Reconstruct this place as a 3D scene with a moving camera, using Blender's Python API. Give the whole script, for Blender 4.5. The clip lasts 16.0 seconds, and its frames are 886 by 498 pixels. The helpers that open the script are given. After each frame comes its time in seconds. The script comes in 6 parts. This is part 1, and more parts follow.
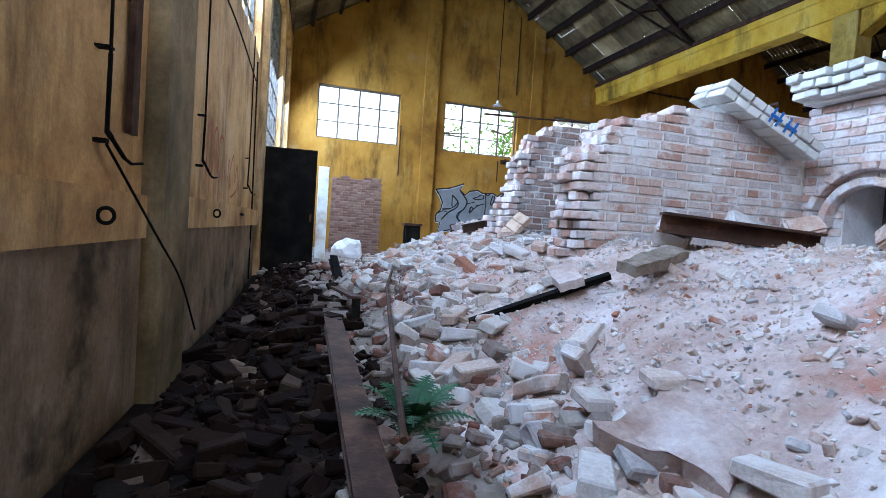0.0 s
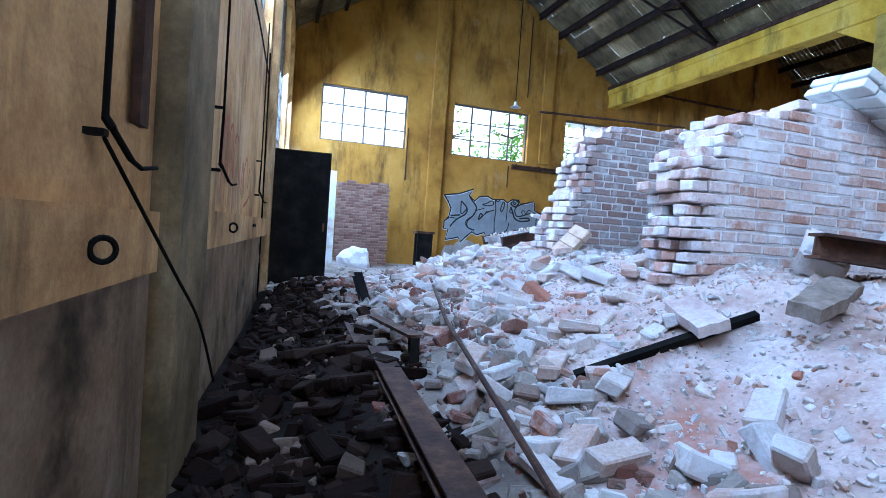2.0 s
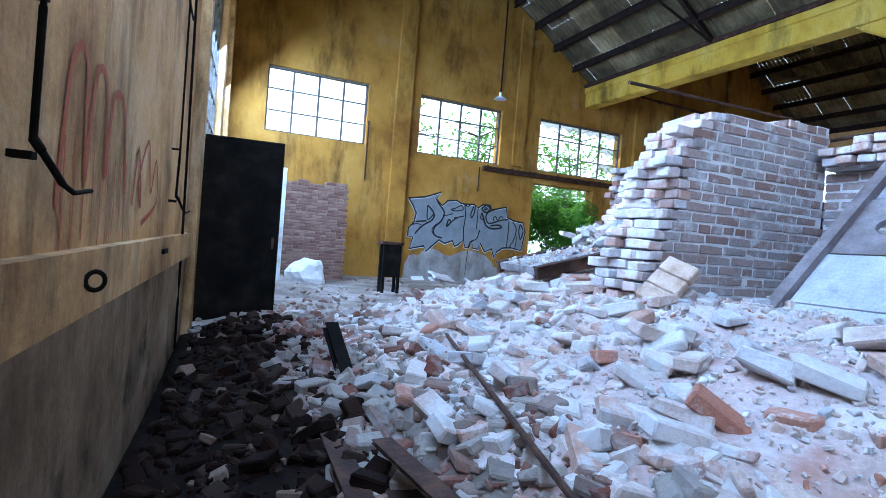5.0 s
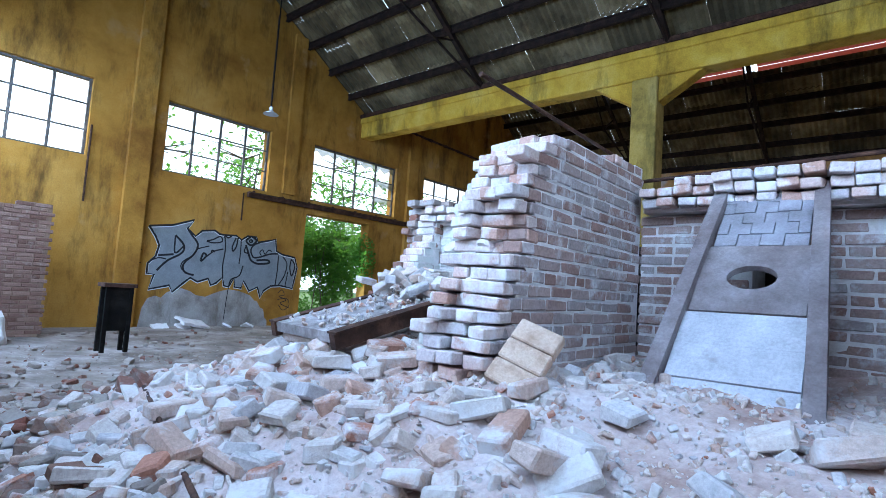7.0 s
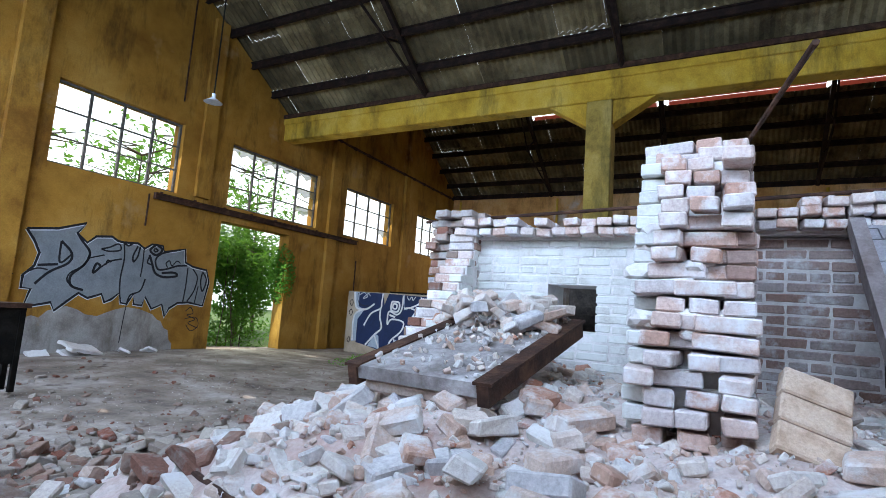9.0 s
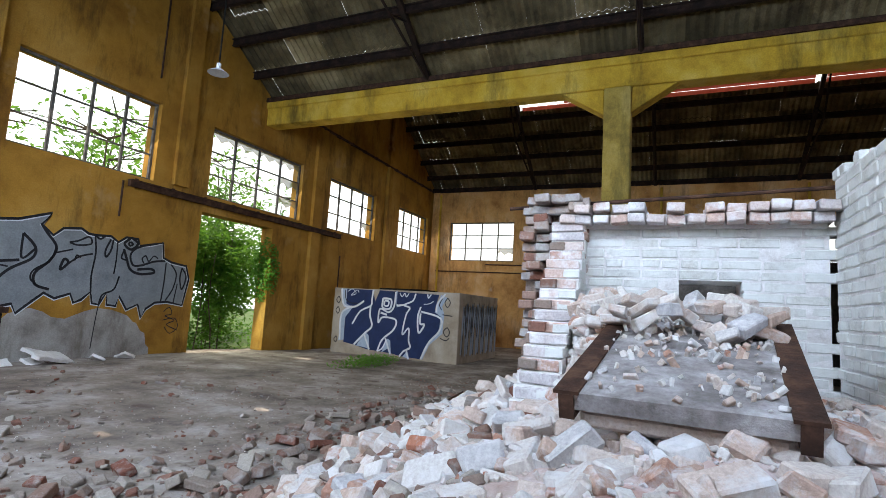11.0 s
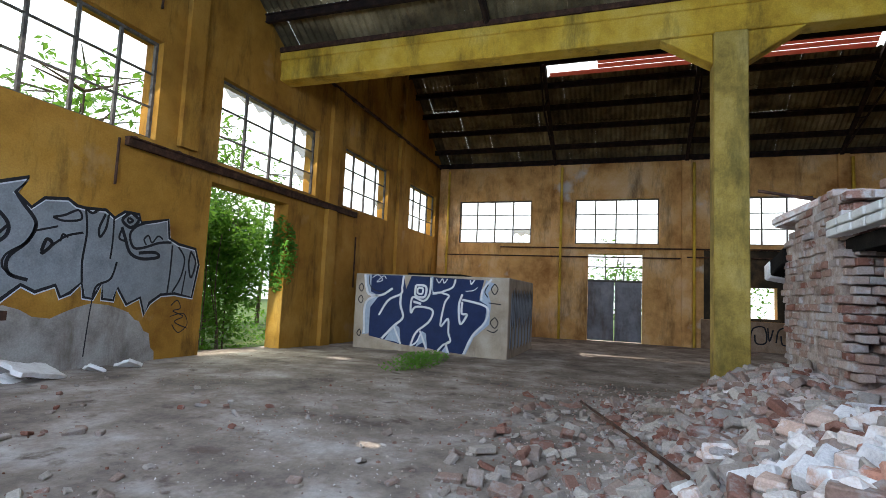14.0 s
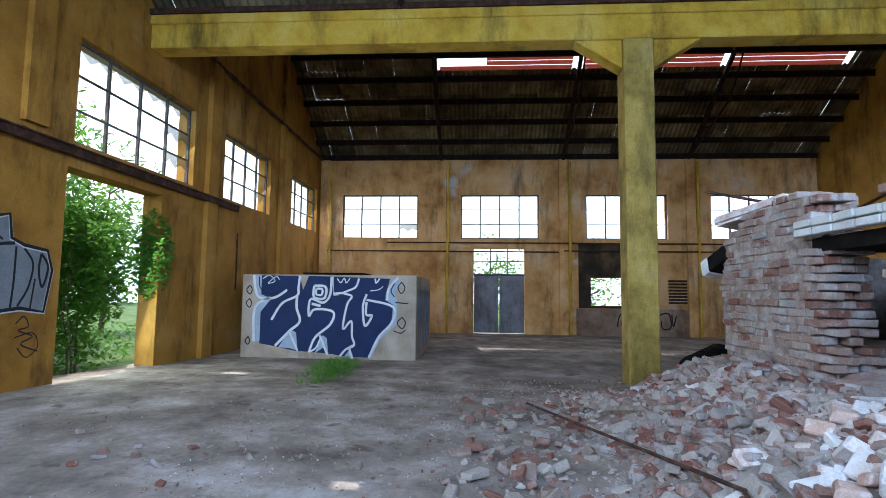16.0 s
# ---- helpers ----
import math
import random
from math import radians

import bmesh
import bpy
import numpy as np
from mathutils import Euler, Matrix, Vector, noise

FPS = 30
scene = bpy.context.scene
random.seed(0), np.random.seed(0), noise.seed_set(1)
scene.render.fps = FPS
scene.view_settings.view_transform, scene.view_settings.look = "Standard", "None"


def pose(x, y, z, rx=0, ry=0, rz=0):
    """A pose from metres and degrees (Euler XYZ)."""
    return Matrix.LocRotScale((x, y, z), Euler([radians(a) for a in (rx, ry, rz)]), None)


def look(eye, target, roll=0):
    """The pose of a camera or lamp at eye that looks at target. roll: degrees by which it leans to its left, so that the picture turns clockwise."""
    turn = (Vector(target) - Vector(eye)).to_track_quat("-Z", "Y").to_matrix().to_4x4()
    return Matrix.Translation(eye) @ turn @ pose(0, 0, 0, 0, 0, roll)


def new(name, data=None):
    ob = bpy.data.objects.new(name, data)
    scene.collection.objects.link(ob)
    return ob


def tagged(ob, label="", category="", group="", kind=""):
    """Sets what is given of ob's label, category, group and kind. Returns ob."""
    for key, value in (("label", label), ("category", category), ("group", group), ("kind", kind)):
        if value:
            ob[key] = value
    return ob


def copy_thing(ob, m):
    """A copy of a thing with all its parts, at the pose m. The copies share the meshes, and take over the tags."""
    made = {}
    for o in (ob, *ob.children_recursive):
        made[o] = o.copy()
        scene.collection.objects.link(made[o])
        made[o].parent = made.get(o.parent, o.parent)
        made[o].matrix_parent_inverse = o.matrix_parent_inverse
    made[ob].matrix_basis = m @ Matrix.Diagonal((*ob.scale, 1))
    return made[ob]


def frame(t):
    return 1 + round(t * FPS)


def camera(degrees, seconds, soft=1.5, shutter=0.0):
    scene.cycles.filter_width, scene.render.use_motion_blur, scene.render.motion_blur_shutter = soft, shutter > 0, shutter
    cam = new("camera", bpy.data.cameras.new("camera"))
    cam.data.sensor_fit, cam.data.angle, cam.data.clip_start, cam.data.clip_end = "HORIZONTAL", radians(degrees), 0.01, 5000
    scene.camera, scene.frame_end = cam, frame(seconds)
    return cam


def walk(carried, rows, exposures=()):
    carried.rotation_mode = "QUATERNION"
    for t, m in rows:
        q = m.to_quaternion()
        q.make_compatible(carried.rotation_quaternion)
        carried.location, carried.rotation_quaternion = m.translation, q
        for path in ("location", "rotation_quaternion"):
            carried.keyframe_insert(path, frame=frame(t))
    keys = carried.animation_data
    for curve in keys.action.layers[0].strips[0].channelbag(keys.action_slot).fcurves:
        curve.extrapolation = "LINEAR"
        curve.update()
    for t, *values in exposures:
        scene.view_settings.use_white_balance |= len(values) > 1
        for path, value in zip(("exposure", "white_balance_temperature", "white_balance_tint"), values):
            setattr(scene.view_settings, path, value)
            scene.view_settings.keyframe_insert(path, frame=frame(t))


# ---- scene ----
cam = camera(80.5, 16.0, soft=0.8)
EXPOSURES = [(0, 1.02, 5950, 11), (1, 1.2, 5350, 9), (3, 1.25, 5050, 9), (5.5, 1.05, 5150, 8), (7.5, 0.8, 5650, 9), (9, 0.6, 6350, 11), (11.5, 0.52, 7000, 12), (14, 0.55, 6600, 11), (16, 0.75, 5750, 10)]
# seconds, eye, yaw, pitch, lean
PATH = [
    (0, (0.822, 2.269, 1.132), -17.33, -2.05, 3.74),
    (0.5, (0.700, 2.520, 1.155), -17.50, -1.75, 3.54),
    (1, (0.629, 2.740, 1.182), -17.59, -1.55, 3.39),
    (1.5, (0.594, 2.972, 1.220), -17.92, -1.47, 3.57),
    (2, (0.531, 3.229, 1.207), -18.18, -1.55, 3.96),
    (2.5, (0.427, 3.723, 1.223), -18.70, -1.43, 3.90),
    (3, (0.500, 4.178, 1.233), -18.79, -1.68, 4.37),
    (5.5, (0.687, 5.618, 1.433), -26.52, -0.63, 3.65),
    (6, (0.870, 5.954, 1.455), -30.31, 0.20, 2.65),
    (6.5, (1.080, 6.297, 1.508), -38.86, 2.00, 3.23),
    (7, (1.219, 6.557, 1.538), -48.86, 4.30, 3.90),
    (7.5, (1.326, 6.825, 1.528), -58.70, 6.80, 5.10),
    (8, (1.363, 7.199, 1.512), -60.09, 7.35, 5.06),
    (8.5, (1.126, 7.745, 1.538), -60.55, 7.03, 4.59),
    (9, (1.013, 8.217, 1.536), -61.40, 6.74, 4.05),
    (11.5, (1.330, 10.038, 1.513), -67.62, 6.04, 3.43),
    (12, (1.562, 10.556, 1.510), -68.81, 5.33, 3.38),
    (12.5, (1.770, 11.036, 1.475), -69.48, 4.77, 3.25),
    (13, (1.976, 11.481, 1.496), -69.93, 4.65, 3.07),
    (13.5, (2.097, 11.947, 1.484), -70.22, 4.84, 2.73),
    (14, (2.232, 12.346, 1.479), -70.74, 5.08, 2.54),
    (14.5, (2.444, 12.729, 1.499), -72.10, 5.27, 2.14),
    (15, (2.496, 13.053, 1.547), -75.13, 5.24, 1.54),
    (15.5, (2.526, 13.343, 1.598), -79.35, 5.32, 0.95),
    (16, (2.590, 13.589, 1.581), -86.26, 4.80, 0.64),
]


def heading(eye, yaw, pitch):
    a, b = radians(yaw), radians(pitch)
    return (eye[0] - math.sin(a) * math.cos(b), eye[1] + math.cos(a) * math.cos(b), eye[2] + math.sin(b))


walk(cam, [(t, look(e, heading(e, a, b), c)) for t, e, a, b, c in PATH], EXPOSURES)

# ---- world and light ----
world = bpy.data.worlds.new("sky")
scene.world = world
world.use_nodes = True
wn = world.node_tree.nodes
sky = wn.new("ShaderNodeTexSky")
sky.sky_type = "NISHITA"
sky.sun_disc = False
sky.sun_elevation = radians(75)
sky.sun_rotation = radians(53)
wn["Background"].inputs["Strength"].default_value = 0.15
world.node_tree.links.new(sky.outputs["Color"], wn["Background"].inputs["Color"])

sun = new("sun", bpy.data.lights.new("sun", "SUN"))
sun.data.energy, sun.data.angle, sun.data.color = 4.0, radians(0.5), (1.0, 0.95, 0.86)
sun.matrix_world = look((0, 0, 30), (-2.0, -1.5, 20.3))


def window_light(x, y, z, tx, ty, tz, w, h, watts, colour):
    """The sky's light in a window's opening."""
    lamp = new("window_light", bpy.data.lights.new("window_light", "AREA"))
    lamp.data.shape, lamp.data.size, lamp.data.size_y = "RECTANGLE", w, h
    lamp.data.energy, lamp.data.color = watts, colour
    lamp.matrix_world = look((x, y, z), (tx, ty, tz))
    return lamp


# ---- materials ----
def material(name, rough=0.9, metal=0.0):
    m = bpy.data.materials.new(name)
    m.use_nodes = True
    b = m.node_tree.nodes["Principled BSDF"]
    b.inputs["Roughness"].default_value = rough
    b.inputs["Metallic"].default_value = metal
    b.inputs["Specular IOR Level"].default_value = 0.3
    return m, m.node_tree.nodes, m.node_tree.links, b


def noise_node(n, l, vec, scale, detail=5.0, rough=0.6):
    t = n.new("ShaderNodeTexNoise")
    t.inputs["Scale"].default_value, t.inputs["Detail"].default_value, t.inputs["Roughness"].default_value = scale, detail, rough
    l.new(vec, t.inputs["Vector"])
    return t.outputs["Fac"]


def ramp(n, l, fac, stops):
    r = n.new("ShaderNodeValToRGB")
    e = r.color_ramp.elements
    while len(e) < len(stops):
        e.new(0.5)
    for k, (p, c) in zip(e, stops):
        k.position, k.color = p, (*c, 1)
    l.new(fac, r.inputs["Fac"])
    return r.outputs["Color"]


def mix(n, l, fac, a, b, mode="MIX"):
    x = n.new("ShaderNodeMix")
    x.data_type, x.blend_type = "RGBA", mode
    for sock, v in ((x.inputs["Factor"], fac), (x.inputs["A"], a), (x.inputs["B"], b)):
        if isinstance(v, (int, float)):
            sock.default_value = v
        elif isinstance(v, tuple):
            sock.default_value = (*v, 1)
        else:
            l.new(v, sock)
    return x.outputs["Result"]


def bump(n, l, b, height, strength=0.3, distance=0.02):
    u = n.new("ShaderNodeBump")
    u.inputs["Strength"].default_value, u.inputs["Distance"].default_value = strength, distance
    l.new(height, u.inputs["Height"])
    l.new(u.outputs["Normal"], b.inputs["Normal"])


def coords(n, l, scale=(1, 1, 1), world_space=True):
    if world_space:
        src = n.new("ShaderNodeNewGeometry").outputs["Position"]
    else:
        src = n.new("ShaderNodeTexCoord").outputs["Object"]
    m = n.new("ShaderNodeMapping")
    m.inputs["Scale"].default_value = scale
    l.new(src, m.inputs["Vector"])
    return m.outputs["Vector"]


def mottled(name, dark, mid, light, scale=3.0, rough=0.9, metal=0.0, relief=0.3, grain=40.0, streak=None, vary=0.0, local=False, patch=None):
    """A worn surface: large stains, fine grain, optional vertical streaks, optional patches of another colour."""
    m, n, l, b = material(name, rough, metal)
    v = coords(n, l, world_space=not local)
    big = noise_node(n, l, v, scale, 6, 0.65)
    fine = noise_node(n, l, v, grain, 4, 0.7)
    c = ramp(n, l, big, [(0.3, dark), (0.5, mid), (0.72, light)])
    c = mix(n, l, 0.35, c, ramp(n, l, fine, [(0.3, (0.3, 0.3, 0.3)), (0.7, (0.75, 0.75, 0.75))]), "OVERLAY")
    if streak:
        for sc, lo, hi, amt in (((0.9, 0.9, 0.22), 0.50, 0.68, 0.72), ((3.2, 3.2, 0.35), 0.62, 0.80, 0.30)):
            s = noise_node(n, l, coords(n, l, sc), 1.6, 7, 0.75)
            f = ramp(n, l, s, [(lo, (0, 0, 0)), (hi, (1, 1, 1))])
            c = mix(n, l, f, c, mix(n, l, amt, c, streak))
    if patch:
        p = noise_node(n, l, v, patch[1], 8, 0.6)
        f = ramp(n, l, p, [(patch[2], (0, 0, 0)), (patch[2] + 0.11, (1, 1, 1))])
        c = mix(n, l, f, c, patch[0])
    if vary:
        o = n.new("ShaderNodeObjectInfo")
        g = n.new("ShaderNodeNewGeometry")
        add = n.new("ShaderNodeMath")
        add.operation = "ADD"
        l.new(o.outputs["Random"], add.inputs[0])
        l.new(g.outputs["Random Per Island"], add.inputs[1])
        fr = n.new("ShaderNodeMath")
        fr.operation = "FRACT"
        l.new(add.outputs[0], fr.inputs[0])
        w = n.new("ShaderNodeMath")
        w.operation = "MULTIPLY_ADD"
        l.new(fr.outputs[0], w.inputs[0])
        w.inputs[1].default_value, w.inputs[2].default_value = vary, 1 - vary * 0.6
        h = n.new("ShaderNodeHueSaturation")
        l.new(w.outputs[0], h.inputs["Value"])
        l.new(c, h.inputs["Color"])
        c = h.outputs["Color"]
    l.new(c, b.inputs["Base Color"])
    bump(n, l, b, mix(n, l, 0.5, big, fine), relief)
    return m


def brick_material(name, stops, dust, amount):
    """Each brick takes its own tint; pale lime dust lies over it in patches."""
    m, n, l, b = material(name, 0.95)
    b.inputs["Specular IOR Level"].default_value = 0.08
    v = coords(n, l)
    o = n.new("ShaderNodeObjectInfo")
    g = n.new("ShaderNodeNewGeometry")
    add = n.new("ShaderNodeMath")
    add.operation = "ADD"
    l.new(o.outputs["Random"], add.inputs[0])
    l.new(g.outputs["Random Per Island"], add.inputs[1])
    fr = n.new("ShaderNodeMath")
    fr.operation = "FRACT"
    l.new(add.outputs[0], fr.inputs[0])
    c = ramp(n, l, fr.outputs[0], stops)
    fine = noise_node(n, l, v, 55, 5, 0.7)
    c = mix(n, l, 0.45, c, ramp(n, l, fine, [(0.3, (0.25, 0.25, 0.25)), (0.7, (0.75, 0.75, 0.75))]), "OVERLAY")
    big = noise_node(n, l, v, 5, 6, 0.7)
    f = ramp(n, l, big, [(0.62 - amount * 0.35, (0, 0, 0)), (0.72 - amount * 0.2, (1, 1, 1))])
    c = mix(n, l, f, c, dust)
    l.new(c, b.inputs["Base Color"])
    bump(n, l, b, fine, 0.5, 0.01)
    return m


OCHRE = mottled("ochre_plaster", (0.20, 0.085, 0.010), (0.385, 0.19, 0.026), (0.50, 0.285, 0.065), 0.6, 0.9, relief=0.35, streak=(0.035, 0.017, 0.006), patch=((0.44, 0.27, 0.12), 0.7, 0.61))
ORANGE = mottled("orange_plaster", (0.30, 0.13, 0.035), (0.62, 0.34, 0.12), (0.74, 0.50, 0.29), 0.7, 0.9, relief=0.3, streak=(0.06, 0.033, 0.014), patch=((0.58, 0.52, 0.46), 0.6, 0.60))
BEIGE = mottled("beige_plaster", (0.30, 0.15, 0.055), (0.66, 0.40, 0.165), (0.80, 0.58, 0.34), 1.1, 0.9, relief=0.45, streak=(0.05, 0.028, 0.012), patch=((0.27, 0.17, 0.09), 1.3, 0.60))
YELLOW = mottled("yellow_concrete", (0.32, 0.18, 0.015), (0.56, 0.35, 0.035), (0.66, 0.46, 0.10), 1.2, 0.85, relief=0.3, streak=(0.05, 0.04, 0.012))
DIRT = mottled("dusty_floor", (0.08, 0.06, 0.048), (0.21, 0.17, 0.14), (0.40, 0.36, 0.33), 1.1, 1.0, relief=1.0, grain=16, patch=((0.10, 0.07, 0.055), 2.6, 0.58))
# soil under the west wall: the wall's shade is put into its near-black colour
SOIL = mottled("shade_dark_soil", (0.006, 0.005, 0.004), (0.014, 0.010, 0.008), (0.03, 0.022, 0.018), 2.0, 1.0, relief=0.8, grain=26)
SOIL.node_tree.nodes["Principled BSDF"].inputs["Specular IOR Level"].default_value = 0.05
MOSSY = mottled("mossy_paint", (0.16, 0.11, 0.025), (0.36, 0.25, 0.055), (0.48, 0.35, 0.11), 1.6, 0.9, relief=0.3, streak=(0.06, 0.06, 0.02))
DUST = mottled("lime_dust", (0.30, 0.185, 0.145), (0.49, 0.39, 0.35), (0.65, 0.60, 0.585), 2.4, 1.0, relief=1.0, grain=34, patch=((0.36, 0.15, 0.10), 1.0, 0.55))
RUST = mottled("rusty_steel", (0.022, 0.012, 0.009), (0.06, 0.028, 0.018), (0.14, 0.07, 0.04), 6, 0.8, 0.3, 0.4)
BLACK = mottled("blackened_steel", (0.004, 0.004, 0.004), (0.008, 0.007, 0.006), (0.02, 0.017, 0.014), 3, 0.8, 0.2, 0.2)
BLACK.node_tree.nodes["Principled BSDF"].inputs["Specular IOR Level"].default_value = 0.06
BLACK.node_tree.nodes["Principled BSDF"].inputs["Metallic"].default_value = 0.0
SHEET = mottled("roof_sheet", (0.06, 0.043, 0.02), (0.165, 0.126, 0.064), (0.32, 0.255, 0.145), 0.9, 0.9, relief=0.3, streak=(0.03, 0.016, 0.008), vary=0.85)
PURLIN = mottled("dark_purlin", (0.008, 0.004, 0.003), (0.017, 0.008, 0.006), (0.04, 0.02, 0.014), 5, 0.9)
BARS = mottled("window_steel", (0.05, 0.045, 0.04), (0.10, 0.09, 0.08), (0.18, 0.16, 0.14), 8, 0.8)
MORTAR = mottled("lime_mortar", (0.52, 0.48, 0.46), (0.68, 0.65, 0.63), (0.80, 0.78, 0.77), 4, 1.0, relief=0.8)
FIREBRICK = brick_material("pale_brick", [(0.0, (0.42, 0.25, 0.19)), (0.35, (0.54, 0.39, 0.33)), (0.7, (0.58, 0.48, 0.44)), (1.0, (0.46, 0.42, 0.42))], (0.70, 0.68, 0.68), 0.42)
BROWNBRICK = brick_material("brown_brick", [(0.0, (0.15, 0.08, 0.06)), (0.5, (0.22, 0.13, 0.10)), (1.0, (0.28, 0.18, 0.14))], (0.30, 0.22, 0.18), 0.2)
MIXBRICK = brick_material("mixed_brick", [(0.0, (0.17, 0.065, 0.045)), (0.3, (0.21, 0.13, 0.10)), (0.7, (0.24, 0.20, 0.17)), (1.0, (0.38, 0.33, 0.28))], (0.28, 0.25, 0.23), 0.3)
RUBBLEBRICK = brick_material("dusty_brick", [(0.0, (0.36, 0.15, 0.095)), (0.09, (0.46, 0.31, 0.24)), (0.4, (0.53, 0.44, 0.38)), (0.8, (0.57, 0.53, 0.49)), (1.0, (0.40, 0.38, 0.38))], (0.62, 0.59, 0.57), 0.40)
CRUMBLED = brick_material("crumbled_brick", [(0.0, (0.20, 0.085, 0.06)), (0.3, (0.29, 0.19, 0.15)), (0.7, (0.36, 0.28, 0.24)), (1.0, (0.28, 0.25, 0.24))], (0.42, 0.39, 0.37), 0.35)
KILNBRICK = brick_material("smoked_brick", [(0.0, (0.27, 0.17, 0.14)), (0.5, (0.36, 0.27, 0.24)), (1.0, (0.33, 0.29, 0.28))], (0.58, 0.56, 0.56), 0.30)
WHITEBRICK = brick_material("limewashed_brick", [(0.0, (0.48, 0.46, 0.42)), (0.5, (0.58, 0.57, 0.53)), (1.0, (0.44, 0.42, 0.40))], (0.64, 0.64, 0.61), 0.75)
# red-brown bricks painted near black, for the shade under the west windows
DARKBRICK = brick_material("shade_dark_brick", [(0.0, (0.008, 0.004, 0.003)), (0.55, (0.018, 0.009, 0.006)), (0.93, (0.035, 0.022, 0.016)), (1.0, (0.22, 0.15, 0.11))], (0.03, 0.022, 0.018), 0.1)
LEAF = mottled("leaf", (0.02, 0.085, 0.008), (0.05, 0.16, 0.015), (0.11, 0.27, 0.03), 2.5, 0.6, relief=0.1, vary=0.7)
ln, ll = LEAF.node_tree.nodes, LEAF.node_tree.links
lt = ln.new("ShaderNodeBsdfTranslucent")
lt.inputs["Color"].default_value = (0.20, 0.42, 0.05, 1)
lm = ln.new("ShaderNodeMixShader")
lm.inputs["Fac"].default_value = 0.38
ll.new(ln["Principled BSDF"].outputs["BSDF"], lm.inputs[1])
ll.new(lt.outputs["BSDF"], lm.inputs[2])
ll.new(lm.outputs["Shader"], ln["Material Output"].inputs["Surface"])
BARK = mottled("bark", (0.05, 0.04, 0.03), (0.10, 0.08, 0.06), (0.17, 0.14, 0.11), 12, 1.0, relief=0.8)
WOOD = mottled("grey_wood", (0.10, 0.075, 0.055), (0.20, 0.155, 0.12), (0.30, 0.25, 0.21), 9, 0.9, relief=0.5)
STEELGREY = mottled("grey_steel", (0.14, 0.14, 0.15), (0.22, 0.22, 0.24), (0.30, 0.29, 0.30), 3, 0.7, 0.2, 0.2, streak=(0.10, 0.06, 0.04))
GRASS = mottled("grass", (0.03, 0.06, 0.015), (0.07, 0.12, 0.03), (0.15, 0.18, 0.06), 1.0, 1.0, relief=0.5)

# ---- building helpers ----
CUBE_F = ((0, 3, 2, 1), (4, 5, 6, 7), (0, 1, 5, 4), (1, 2, 6, 5), (2, 3, 7, 6), (3, 0, 4, 7))


def box(bm, x0, x1, y0, y1, z0, z1, m=None):
    """A box into a bmesh; m turns and moves it."""
    pts = [(x0, y0, z0), (x1, y0, z0), (x1, y1, z0), (x0, y1, z0), (x0, y0, z1), (x1, y0, z1), (x1, y1, z1), (x0, y1, z1)]
    vs = [bm.verts.new(m @ Vector(p) if m else p) for p in pts]
    for f in CUBE_F:
        bm.faces.new([vs[k] for k in f])
    return vs


def prism(bm, outline, depth, m):
    """An outline in the xz plane, extruded along y."""
    a = [bm.verts.new(m @ Vector((x, 0, z))) for x, z in outline]
    b = [bm.verts.new(m @ Vector((x, depth, z))) for x, z in outline]
    bm.faces.new(a)
    bm.faces.new(b[::-1])
    for k in range(len(a)):
        j = (k + 1) % len(a)
        bm.faces.new((a[j], a[k], b[k], b[j]))


def rod(bm, p, q, r, sides=8, r2=None):
    """A round bar from p to q."""
    p, q = Vector(p), Vector(q)
    turn = (q - p).to_track_quat("Z", "Y").to_matrix()
    rings = []
    for c, rad in ((p, r), (q, r if r2 is None else r2)):
        rings.append([bm.verts.new(c + turn @ Vector((rad * math.cos(k * math.tau / sides), rad * math.sin(k * math.tau / sides), 0))) for k in range(sides)])
    for k in range(sides):
        j = (k + 1) % sides
        bm.faces.new((rings[0][k], rings[0][j], rings[1][j], rings[1][k]))
    bm.faces.new(rings[0][::-1])
    bm.faces.new(rings[1])


def shape(name, bm, mat, parent=None, label="", smooth=False):
    """Links a bmesh as one mesh object."""
    bmesh.ops.recalc_face_normals(bm, faces=bm.faces[:])
    me = bpy.data.meshes.new(name)
    bm.to_mesh(me)
    bm.free()
    me.materials.append(mat)
    if smooth:
        me.polygons.foreach_set("use_smooth", [True] * len(me.polygons))
    ob = new(name, me)
    if parent:
        ob.parent = parent
    if label:
        ob["label"] = label
    return ob


part = shape


def thing(name, label, category, group="", kind="", at=(0, 0, 0)):
    ob = new(name)
    ob.location = at
    ob.empty_display_size = 0.1
    return tagged(ob, label, category, group, kind)


def setting(ob, label, category):
    return tagged(ob, label, category, kind="structure")


